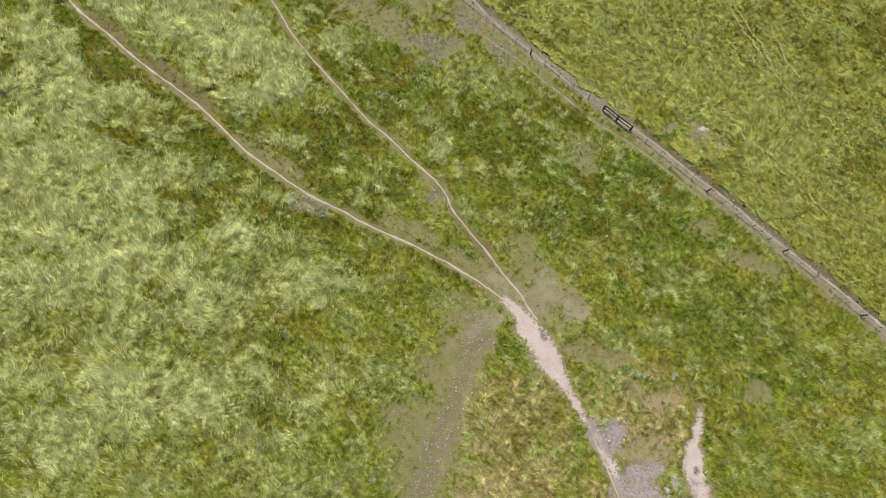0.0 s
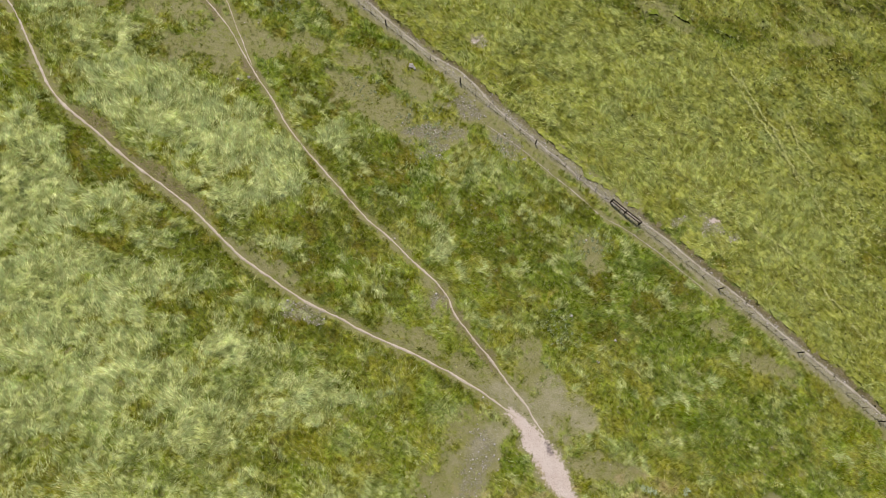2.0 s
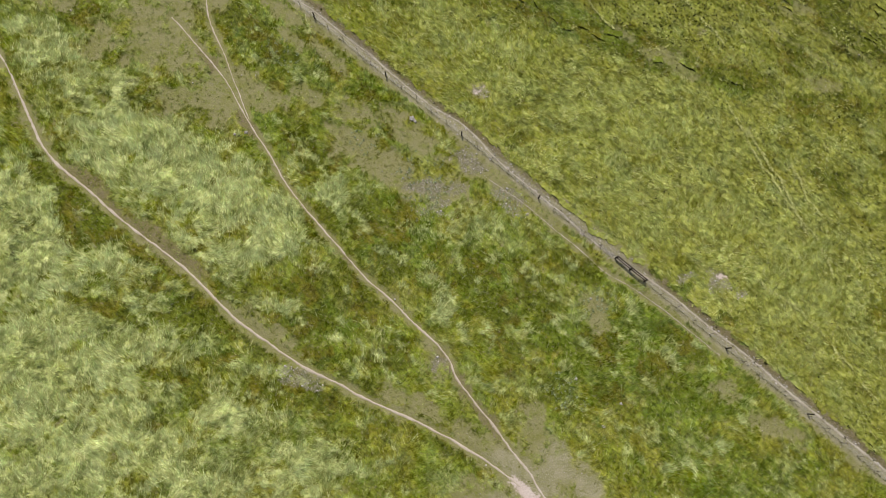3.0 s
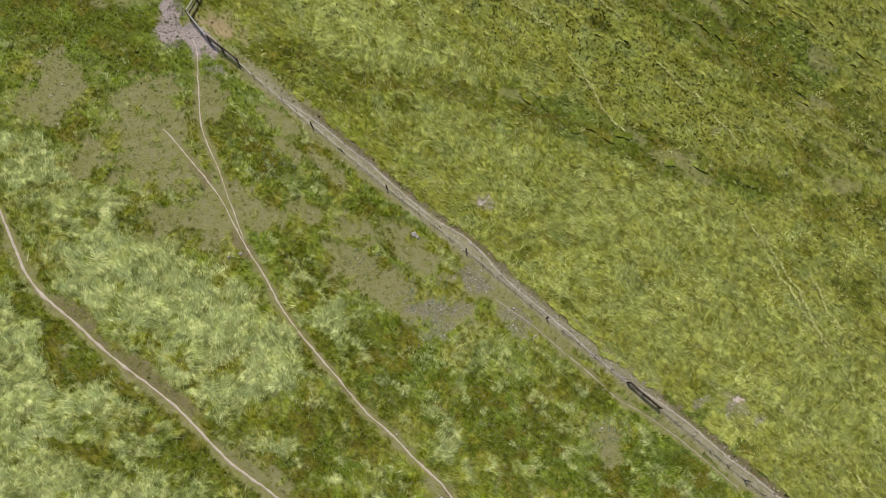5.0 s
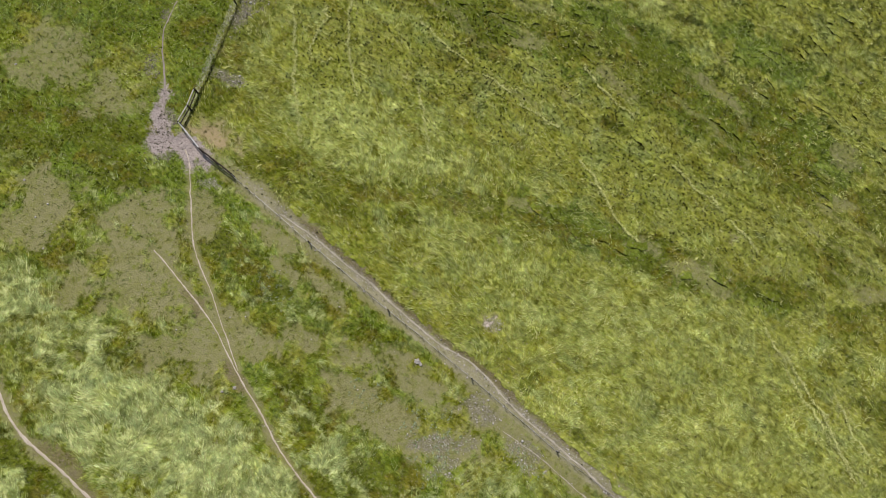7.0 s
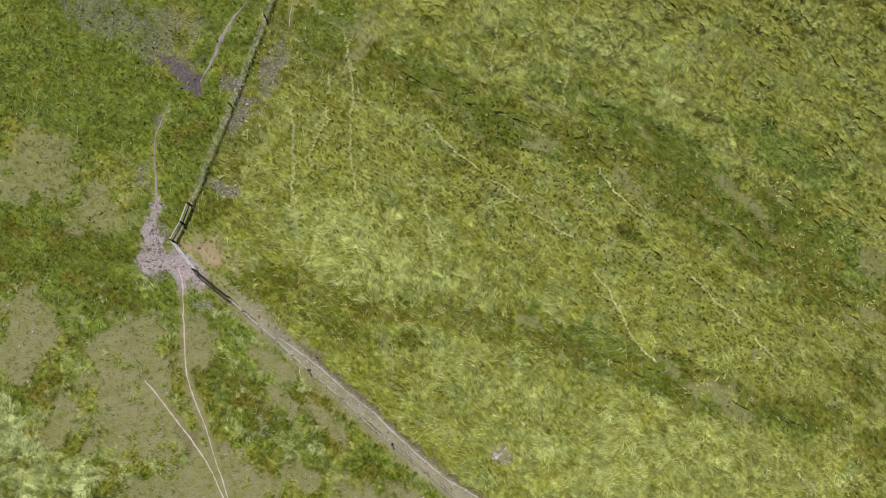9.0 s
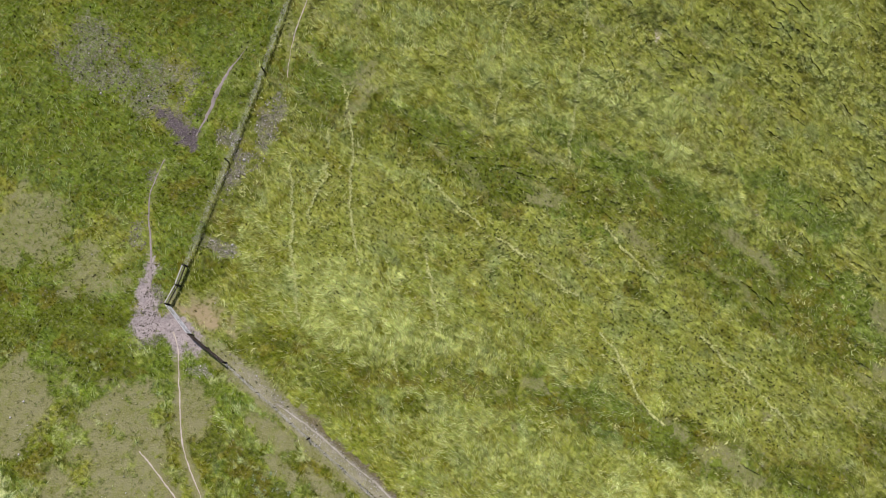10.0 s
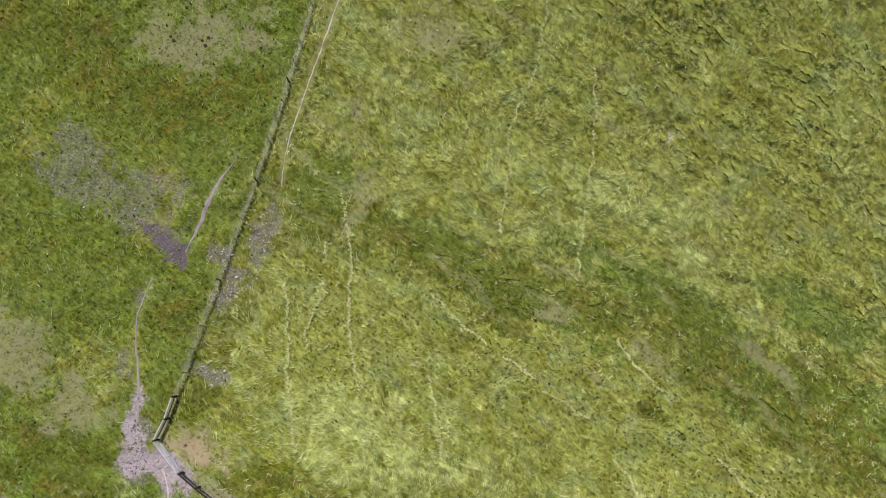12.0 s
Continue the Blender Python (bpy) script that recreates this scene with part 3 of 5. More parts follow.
    verge = np.maximum(verge, 0.85 * patches(x, y, DUSTY, 1.2 * fray, -0.4, 0.6))
    margin = 0.6 * (1 - step01(0.3, 1.0, to_line(x - 0.5, y - 0.45, WEST_TRAIL) + 0.8 * fray)) * step01(20, 25, y) * step01(0.36, 0.52, fbm(x, y, 6.0, 43, 2))
    margin = np.maximum(margin, 0.6 * (1 - step01(0.2, 0.8, to_line(x + 0.15, y + 0.1, EAST_TRAIL) + 0.9 * fray)) * step01(0.42, 0.58, fbm(x, y, 5.0, 47, 2)))
    worn = np.maximum(worn * (1 - 0.3 * (1 - east) * step01(58, 64, y)), np.maximum(verge, margin))
    mud = 0.85 * (1 - step01(-0.4, 0.7, to_line(x, y, MUD, MUD_WIDTH) + 1.4 * fray))
    soft = 0.9 * fray + 0.8 * wide
    clay = np.maximum(0.85 * patches(x, y, CORNER, 1.5 * fray, -0.7, 0.9), 1 - step01(-0.3, 0.7, yard))
    mud = np.maximum(mud, 0.6 * patches(x, y, SPOTS, 0.6 * fray, -0.4, 0.5))
    pale = np.maximum(patches(wx, wy, PALE_SOUTH, soft + 0.25, -0.4, 0.7), 0.8 * patches(wx, wy, PALE_NORTH, soft, -0.5, 0.7))
    pale = np.maximum(pale, 1.0 * patches(wx, wy, PALE_MID, soft + 0.4, -0.6, 0.9))
    pale = pale * (0.55 + 0.45 * step01(0.3, 0.6, fbm(x, y, 3.5, 33, 3))) * (0.85 + 0.15 * step01(2, 20, y))
    lush = patches(wx, wy, LUSH_SOUTH + LUSH_MIDDLE + LUSH_NORTH, 1.1 * fray + 0.05, -0.25, 0.5) * (1 - 0.5 * (1 - step01(10, 18, y)) * (1 - step01(0, 6, x)))
    dark = patches(wx, wy, DARK, 0.95 * fray + 0.03, -0.2, 0.4) * (1 - 0.25 * east) * (1 - 0.4 * east * step01(84, 92, y)) * (1 - 0.7 * (1 - step01(8, 22, y)) * (0.6 + 0.4 * step01(-18, -8, x)))
    dark = np.maximum(dark, 0.45 * (1 - east) * step01(60, 70, y))
    # greener, ranker grass in the damp folds of the slope and beside the western footpath
    dark = np.maximum(dark, 0.68 * (1 - step01(0.4, 2.2, to_line(x, y, GREEN_BAND_LOW) + 2.4 * fray)))
    dark = np.maximum(dark, 0.65 * (1 - step01(1.4, 3.6, to_line(x, y, GREEN_BAND_HIGH) + 3.0 * fray)))
    dark = np.maximum(dark, 0.75 * (1 - step01(0.7, 1.9, to_line(x, y, WEST_TRAIL) + 1.8 * fray)) * (1 - east))
    beside = side_of_fence(x, y) + 2.5 * wob
    dark = np.maximum(dark, 0.6 * east * step01(64, 69, y) * (1 - step01(102, 110, y)) * (1 - step01(2.5, 6.0, beside)))
    # rank growth and painted fence shadow along the foot of the northern fence
    dark = np.maximum(dark, (1 - step01(0.15, 0.4, abs(side_of_fence(x, y) - 0.45))) * step01(68, 72, y) * (1 - step01(86, 94, y)))
    bright = patches(wx, wy, BRIGHT, 0.95 * fray + 0.03, -0.25, 0.5)
    pale = np.clip(0.68 * pale + 0.45 * bright - 0.75 * dark, 0, 1) * (1 - 0.25 * east)
    pale = np.maximum(pale, 0.5 * step01(0.56, 0.72, fbm(x + 0.7 * y, y, 1.1, 39, 2)) * (1 - 0.7 * east) * (1 - 0.8 * step01(60, 66, y)))
    straw = 0.8 * patches(wx, wy, STRAW, 1.5 * fray + 0.05, -0.3, 0.6) * (0.5 + 0.5 * step01(0.42, 0.58, fbm(x, y, 1.3, 57, 3)))
    straw = np.maximum(straw, 0.9 * patches(x, y, TAN, 0.7 * fray, -0.2, 0.6))
    worn = np.maximum(worn, patches(x, y, TAN, 0.7 * fray, -0.2, 0.6))
    north_west = (1 - east) * step01(52, 62, y)
    lush = lush * (1 - 0.4 * (1 - step01(14, 24, y))) * (1 - 0.45 * (1 - east) * step01(36, 42, y) * (1 - step01(54, 60, y)))
    lush = np.maximum(lush, 0.95 * north_west * step01(0.2, 0.55, fbm(x, y, 4.0, 51, 3)))
    tall = np.clip(0.42 + 0.5 * pale - 0.06 * east - 0.15 * lush - 0.25 * dark + 0.5 * wob, 0, 1) * (1 - 0.85 * worn) * (1 - stony)
    tall = tall * (1 - 0.6 * north_west * (1 - pale))
    dotted = np.maximum(patches(wx, wy, DOTTED, soft, -0.5, 0.7), 0.1 * north_west * (1 - pale))
    tall = tall * (1 - 0.4 * dotted)
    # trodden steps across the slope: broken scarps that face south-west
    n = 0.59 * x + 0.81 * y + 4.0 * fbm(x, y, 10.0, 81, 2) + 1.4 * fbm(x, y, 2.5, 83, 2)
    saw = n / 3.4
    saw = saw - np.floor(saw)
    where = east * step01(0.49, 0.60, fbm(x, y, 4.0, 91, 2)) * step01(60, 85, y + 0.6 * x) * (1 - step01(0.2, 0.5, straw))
    # mask of the dark scarp lines: shade under the lips, put into the colour
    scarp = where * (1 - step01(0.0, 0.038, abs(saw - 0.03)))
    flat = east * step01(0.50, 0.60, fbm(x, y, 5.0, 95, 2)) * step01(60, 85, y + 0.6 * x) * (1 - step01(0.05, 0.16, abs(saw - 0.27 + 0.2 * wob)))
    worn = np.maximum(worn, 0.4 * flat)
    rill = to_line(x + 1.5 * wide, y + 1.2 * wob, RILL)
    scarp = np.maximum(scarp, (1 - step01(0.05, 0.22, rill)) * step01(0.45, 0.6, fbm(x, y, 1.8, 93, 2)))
    lush = np.maximum(lush, 0.9 * (1 - step01(0.4, 1.8, rill + 1.5 * fray)))
    return dict(clay=clay, soil=soil, trod=trod, worn=worn, stony=stony, mud=mud, pale=pale * (1 - 0.8 * worn), lush=lush, straw=straw, east=east, tall=tall, wob=wob,
                saw=saw, where=where, bank=bank, verge=verge, margin=margin, step_shade=0.4 * scarp, dotted=dotted, fine=east * np.clip(0.85 * step01(40, 85, y + 0.3 * x + 10 * wide) + 1.0 * (1 - step01(32, 58, y - 0.3 * x + 10 * wide)), 0, 1), dark=dark * (1 - 0.7 * worn))


def side_of_fence(x, y):
    """Metres to the east of the fence (minus: to the west)."""
    ys = [p[1] for p in reversed(FENCE_ALL)]
    xs = [p[0] for p in reversed(FENCE_ALL)]
    return x - np.interp(y, ys, xs)


def relief(x, y, p):
    """Height of the ground: hill, worn paths, trodden steps across the slope, tussocks."""
    z = hill(x, y)
    inside = step01(-75, -50, x) * (1 - step01(60, 85, x)) * step01(-50, -25, y) * (1 - step01(118, 140, y))
    # matted sward stands above the trodden ground
    z = z + inside * 0.22 * p["tall"] * (0.4 + 1.0 * fbm(x, y, 1.8, 61, 3))
    # tussocks
    lumps = np.clip(2.2 * (fbm(x, y, 0.95, 71, 2) - 0.42), 0, 1) ** 0.8
    z = z + inside * 0.26 * lumps * (0.35 + 0.65 * p["tall"] + 0.35 * p["lush"]) * (1 - 0.85 * p["worn"]) * (1 - 0.6 * p["stony"])
    z = z - inside * 0.10 * (1 - step01(0.0, 0.35, p["trod"]))
    rise = step01(0.0, 0.07, p["saw"]) * (1 - step01(0.08, 0.95, p["saw"]))
    z = z + inside * 0.26 * rise * p["where"]
    z = z + inside * 0.10 * (fbm(x, y, 0.35, 97, 1) - 0.5) * np.clip(p["stony"] + 0.3 * p["mud"], 0, 1)
    # a bank along the ditch by the fence
    d = to_line(x, y, DITCH)
    z = z - inside * 0.10 * (1 - step01(0.2, 0.9, d))
    return z


# ---- materials ----
def material(name, rough=0.9):
    m = bpy.data.materials.new(name)
    m.use_nodes = True
    nt = m.node_tree
    b = nt.nodes["Principled BSDF"]
    b.inputs["Roughness"].default_value = rough
    b.inputs["Specular IOR Level"].default_value = 0.03
    return m, nt, b


def node(nt, kind, **values):
    n = nt.nodes.new(kind)
    for k, v in values.items():
        n.inputs[k].default_value = v
    return n


def attribute(nt, name):
    n = nt.nodes.new("ShaderNodeAttribute")
    n.attribute_name = name
    return n


def mix(nt, factor, a, b, mode="MIX"):
    n = nt.nodes.new("ShaderNodeMix")
    n.data_type, n.blend_type = "RGBA", mode
    for sock, v in ((n.inputs[0], factor), (n.inputs[6], a), (n.inputs[7], b)):
        if isinstance(v, bpy.types.NodeSocket):
            nt.links.new(v, sock)
        elif isinstance(v, tuple):
            sock.default_value = (*v, 1.0)
        else:
            sock.default_value = v
    return n.outputs[2]


def ramp(nt, v, a, b):
    n = nt.nodes.new("ShaderNodeMapRange")
    n.interpolation_type = "SMOOTHSTEP"
    nt.links.new(v, n.inputs[0])
    n.inputs[1].default_value, n.inputs[2].default_value = a, b
    return n.outputs[0]


def maths(nt, op, a, b):
    n = nt.nodes.new("ShaderNodeMath")
    n.operation = op
    for sock, v in zip(n.inputs, (a, b)):
        if isinstance(v, bpy.types.NodeSocket):
            nt.links.new(v, sock)
        else:
            sock.default_value = v
    return n.outputs[0]


def noise_tex(nt, size, detail=4.0, rough=0.6, stretch=None):
    """Noise with lumps of about size metres, over the object's own coordinates."""
    co = nt.nodes.new("ShaderNodeTexCoord")
    n = node(nt, "ShaderNodeTexNoise", Scale=1.0 / size, Detail=detail, Roughness=rough)
    if stretch:
        m = nt.nodes.new("ShaderNodeMapping")
        m.inputs["Rotation"].default_value[2] = radians(stretch[0])
        m.vector_type = "TEXTURE"
        m.inputs["Scale"].default_value = (stretch[1], 1.0, 1.0)
        nt.links.new(co.outputs["Object"], m.inputs[0])
        nt.links.new(m.outputs[0], n.inputs["Vector"])
    else:
        nt.links.new(co.outputs["Object"], n.inputs["Vector"])
    return n.outputs["Fac"]


# base colours of the sward
DARK_TONE = (0.098, 0.122, 0.010)
GREEN, OLIVE, LUSH, PALE, STRAW_TONE = (0.195, 0.25, 0.027), (0.24, 0.25, 0.032), (0.108, 0.168, 0.017), (0.45, 0.495, 0.195), (0.62, 0.57, 0.24)
TURF, SOIL, STONE, MUD_TONE = (0.205, 0.196, 0.092), (0.52, 0.455, 0.41), (0.32, 0.29, 0.265), (0.085, 0.068, 0.07)
CLAY = (0.34, 0.295, 0.275)


def sward_colour(nt, zone, cover):
    """Colour of the grass from the kind of sward (zone: pale, lush, straw; cover: east of the fence in its blue)."""
    z = nt.nodes.new("ShaderNodeSeparateColor")
    nt.links.new(zone.outputs["Color"], z.inputs[0])
    c = nt.nodes.new("ShaderNodeSeparateColor")
    nt.links.new(cover.outputs["Color"], c.inputs[0])
    dark, fine = attribute(nt, "dark").outputs["Fac"], attribute(nt, "fine").outputs["Fac"]
    big, mid, small = noise_tex(nt, 4.0, 4), noise_tex(nt, 1.5, 5, 0.6), noise_tex(nt, 0.55, 4)
    drift, grey = noise_tex(nt, 2.1, 5, 0.62, (-36, 1.8)), noise_tex(nt, 2.6, 5, 0.6, (-30, 1.5))
    col = mix(nt, ramp(nt, big, 0.4, 0.62), GREEN, OLIVE)
    col = mix(nt, maths(nt, "MULTIPLY", c.outputs["Blue"], ramp(nt, small, 0.25, 0.75)), col, (0.255, 0.28, 0.04))
    col = mix(nt, maths(nt, "MULTIPLY", fine, 0.5), col, (0.31, 0.335, 0.072))
    # kinds of grass in drifts: olive brown, yellowish, grey-green
    col = mix(nt, maths(nt, "MULTIPLY", ramp(nt, drift, 0.48, 0.37), 0.5), col, (0.175, 0.165, 0.012))
    col = mix(nt, maths(nt, "MULTIPLY", ramp(nt, drift, 0.54, 0.64), 0.55), col, (0.32, 0.35, 0.10))
    col = mix(nt, maths(nt, "MULTIPLY", ramp(nt, grey, 0.53, 0.64), 0.5), col, (0.25, 0.31, 0.10))
    speck = maths(nt, "MULTIPLY", maths(nt, "SUBTRACT", small, 0.5), 1.3)
    col = mix(nt, maths(nt, "MULTIPLY", ramp(nt, maths(nt, "ADD", z.outputs["Green"], speck), 0.15, 0.75), 0.75), col, LUSH)
    brown = mix(nt, ramp(nt, noise_tex(nt, 2.4, 4), 0.49, 0.6), DARK_TONE, (0.135, 0.122, 0.012))
    col = mix(nt, maths(nt, "MULTIPLY", ramp(nt, maths(nt, "ADD", dark, speck), 0.2, 0.8), 0.85), col, brown)
    feather = mix(nt, ramp(nt, noise_tex(nt, 1.1, 4), 0.36, 0.54), (0.34, 0.40, 0.15), PALE)
    feather = mix(nt, maths(nt, "MULTIPLY", ramp(nt, noise_tex(nt, 1.7, 4), 0.52, 0.64), 0.5), feather, (0.40, 0.445, 0.12))
    feather = mix(nt, maths(nt, "MULTIPLY", c.outputs["Blue"], 0.85), feather, (0.36, 0.40, 0.095))
    col = mix(nt, maths(nt, "MULTIPLY", ramp(nt, maths(nt, "SUBTRACT", z.outputs["Red"], speck), 0.12, 0.8), 0.95), col, feather)
    dry = mix(nt, ramp(nt, noise_tex(nt, 0.8, 3), 0.46, 0.64), (0.33, 0.26, 0.11), STRAW_TONE)
    col = mix(nt, z.outputs["Blue"], col, dry)
    col = mix(nt, maths(nt, "MULTIPLY", c.outputs["Red"], 0.55), col, (0.25, 0.25, 0.10))
    # lighter and darker tussocks
    col = mix(nt, maths(nt, "MULTIPLY", ramp(nt, mid, 0.49, 0.66), 0.65), col, (1.45, 1.43, 1.6), "MULTIPLY")
    col = mix(nt, maths(nt, "MULTIPLY", ramp(nt, mid, 0.47, 0.31), maths(nt, "SUBTRACT", 0.6, maths(nt, "MULTIPLY", c.outputs["Blue"], 0.3))), col, (0.5, 0.54, 0.3), "MULTIPLY")
    # fine streaks along the slope: lit stems and shaded gaps put into the colour
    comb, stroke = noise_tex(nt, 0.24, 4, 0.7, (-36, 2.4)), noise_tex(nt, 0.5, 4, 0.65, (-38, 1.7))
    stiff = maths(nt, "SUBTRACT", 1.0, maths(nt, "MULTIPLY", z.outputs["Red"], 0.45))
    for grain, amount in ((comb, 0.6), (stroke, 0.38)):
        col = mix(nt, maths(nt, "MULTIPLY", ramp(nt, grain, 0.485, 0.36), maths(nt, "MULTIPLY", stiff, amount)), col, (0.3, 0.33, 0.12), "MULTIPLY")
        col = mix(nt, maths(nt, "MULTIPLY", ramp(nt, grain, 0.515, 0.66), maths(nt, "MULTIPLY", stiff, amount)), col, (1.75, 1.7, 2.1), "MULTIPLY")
    return col


def ground_material():
    m, nt, b = material("meadow_ground", 0.95)
    zone, cover, soil = attribute(nt, "zone"), attribute(nt, "cover"), attribute(nt, "soil")
    sep = nt.nodes.new("ShaderNodeSeparateColor")
    nt.links.new(cover.outputs["Color"], sep.inputs[0])
    zsep = nt.nodes.new("ShaderNodeSeparateColor")
    nt.links.new(zone.outputs["Color"], zsep.inputs[0])
    # ground colour darkened as the shade under the blades, less in pale grass
    gap_shade = maths(nt, "SUBTRACT", 0.3, maths(nt, "MULTIPLY", zsep.outputs["Red"], 0.2))
    grass = mix(nt, gap_shade, sward_colour(nt, zone, cover), (0.05, 0.055, 0.008))
    fine, mid, grain = noise_tex(nt, 0.25, 4), noise_tex(nt, 1.2, 4), noise_tex(nt, 0.09, 2)
    turf = mix(nt, ramp(nt, mid, 0.40, 0.68), TURF, (0.168, 0.168, 0.056))
    turf = mix(nt, ramp(nt, noise_tex(nt, 0.7, 5, 0.65), 0.5, 0.66), turf, (0.15, 0.165, 0.04))
    turf = mix(nt, ramp(nt, fine, 0.54, 0.70), turf, (0.13, 0.14, 0.035))
    turf = mix(nt, ramp(nt, grain, 0.52, 0.72), turf, (0.27, 0.245, 0.145))
    edge = maths(nt, "ADD", sep.outputs["Red"], maths(nt, "MULTIPLY", maths(nt, "SUBTRACT", fine, 0.5), 1.3))
    turf_dry = mix(nt, maths(nt, "MULTIPLY", zsep.outputs["Blue"], 0.8), turf, (0.36, 0.27, 0.16))
    col = mix(nt, maths(nt, "MULTIPLY", ramp(nt, edge, 0.0, 0.95), 0.9), grass, turf_dry)
    side = nt.nodes.new("ShaderNodeSeparateColor")
    nt.links.new(attribute(nt, "edge").outputs["Color"], side.inputs[0])
    mown = mix(nt, ramp(nt, mid, 0.38, 0.64), (0.27, 0.25, 0.16), (0.205, 0.195, 0.105))
    mown = mix(nt, ramp(nt, grain, 0.5, 0.68), mown, (0.33, 0.31, 0.23))
    col = mix(nt, maths(nt, "MULTIPLY", side.outputs["Red"], 0.8), col, mown)
    brown = mix(nt, ramp(nt, grain, 0.42, 0.64), (0.10, 0.08, 0.04), (0.19, 0.155, 0.085))
    col = mix(nt, maths(nt, "MULTIPLY", ramp(nt, maths(nt, "ADD", maths(nt, "MAXIMUM", side.outputs["Green"], side.outputs["Blue"]), maths(nt, "SUBTRACT", fine, 0.5)), 0.2, 0.8), 0.8), col, brown)
    stone = mix(nt, ramp(nt, grain, 0.46, 0.62), (0.095, 0.088, 0.06), STONE)
    edge = maths(nt, "ADD", sep.outputs["Green"], maths(nt, "MULTIPLY", maths(nt, "SUBTRACT", fine, 0.5), 1.5))
    col = mix(nt, maths(nt, "MULTIPLY", ramp(nt, edge, 0.25, 1.05), 0.7), col, stone)
    dirt = mix(nt, ramp(nt, mid, 0.3, 0.7), SOIL, (0.46, 0.385, 0.34))
    dirt = mix(nt, ramp(nt, grain, 0.55, 0.75), dirt, (0.30, 0.24, 0.18))
    edge = maths(nt, "ADD", soil.outputs["Fac"], maths(nt, "MULTIPLY", maths(nt, "SUBTRACT", fine, 0.5), 1.6))
    col = mix(nt, ramp(nt, edge, 0.22, -0.25), col, dirt)
    clay = attribute(nt, "clay")
    pug = mix(nt, ramp(nt, grain, 0.56, 0.72), mix(nt, ramp(nt, fine, 0.38, 0.60), (0.26, 0.22, 0.205), CLAY), (0.13, 0.11, 0.09))
    col = mix(nt, ramp(nt, maths(nt, "ADD", clay.outputs["Fac"], maths(nt, "MULTIPLY", maths(nt, "SUBTRACT", fine, 0.5), 1.6)), 0.0, 0.9), col, pug)
    mud = attribute(nt, "mud")
    col = mix(nt, ramp(nt, maths(nt, "ADD", mud.outputs["Fac"], maths(nt, "MULTIPLY", maths(nt, "SUBTRACT", fine, 0.5), 0.8)), 0.15, 0.85), col, mix(nt, ramp(nt, grain, 0.52, 0.66), MUD_TONE, (0.22, 0.19, 0.185)))
    # near-black on scarps and step faces stands in for the shade there
    step_shade = attribute(nt, "step_shade")
    col = mix(nt, ramp(nt, maths(nt, "ADD", step_shade.outputs["Fac"], maths(nt, "SUBTRACT", fine, 0.5)), 0.35, 0.6), col, (0.06, 0.06, 0.015))
    nt.links.new(col, b.inputs["Base Color"])
    bump = node(nt, "ShaderNodeBump", Strength=0.9, Distance=0.09)
    nt.links.new(noise_tex(nt, 0.16, 4), bump.inputs["Height"])
    nt.links.new(bump.outputs[0], b.inputs["Normal"])
    return m


def blade_material(name, ripe):
    """Leaves in the sward's colour; ripe: how far they have turned to straw."""
    m, nt, b = material(name, 0.65)
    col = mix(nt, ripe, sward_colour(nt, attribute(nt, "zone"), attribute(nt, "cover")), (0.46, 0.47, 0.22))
    geo = nt.nodes.new("ShaderNodeNewGeometry")
    var = nt.nodes.new("ShaderNodeHueSaturation")
    nt.links.new(maths(nt, "ADD", maths(nt, "MULTIPLY", geo.outputs["Random Per Island"], 0.05), 0.475), var.inputs["Hue"])
    tone = attribute(nt, "tone").outputs["Fac"]
    vigour = maths(nt, "ADD", maths(nt, "MULTIPLY", tone, 0.95), 0.7)
    nt.links.new(maths(nt, "MULTIPLY", vigour, maths(nt, "ADD", maths(nt, "MULTIPLY", geo.outputs["Random Per Island"], 0.3), 0.84)), var.inputs["Value"])
    nt.links.new(maths(nt, "SUBTRACT", 1.15, maths(nt, "MULTIPLY", tone, 0.32)), var.inputs["Saturation"])
    nt.links.new(col, var.inputs["Color"])
    nt.links.new(var.outputs[0], b.inputs["Base Color"])
    # thin leaves let light through
    thin, both = nt.nodes.new("ShaderNodeBsdfTranslucent"), nt.nodes.new("ShaderNodeMixShader")
    nt.links.new(var.outputs[0], thin.inputs[0])
    both.inputs[0].default_value = 0.12
    for a, sock in ((b.outputs[0], both.inputs[1]), (thin.outputs[0], both.inputs[2]), (both.outputs[0], nt.nodes["Material Output"].inputs[0])):
        nt.links.new(a, sock)
    return m


def plain_material(name, a, b_col, size, rough=0.85, metal=0.0, stretch=None):
    m, nt, b = material(name, rough)
    b.inputs["Metallic"].default_value = metal
    col = mix(nt, ramp(nt, noise_tex(nt, size, 4, 0.65, stretch), 0.35, 0.65), a, b_col)
    col = mix(nt, ramp(nt, noise_tex(nt, size * 6, 3), 0.45, 0.75), col, tuple(0.7 * v for v in a))
    nt.links.new(col, b.inputs["Base Color"])
    bump = node(nt, "ShaderNodeBump", Strength=0.4, Distance=0.01)
    nt.links.new(noise_tex(nt, size, 4), bump.inputs["Height"])
    nt.links.new(bump.outputs[0], b.inputs["Normal"])
    return m


GROUND_MAT, BLADE_MAT, STEM_MAT = ground_material(), blade_material("grass_blades", 0.0), blade_material("ripe_stems", 0.35)
WOOD = plain_material("weathered_wood", (0.52, 0.49, 0.44), (0.40, 0.37, 0.33), 0.05)
# wood darkened to take in the unlit post sides and the rails' shadow
DARK_WOOD = plain_material("dark_shaded_wood", (0.055, 0.043, 0.033), (0.035, 0.028, 0.022), 0.05)
STEEL = plain_material("rusted_steel_post", (0.10, 0.09, 0.07), (0.14, 0.08, 0.05), 0.04, 0.7, 0.3)
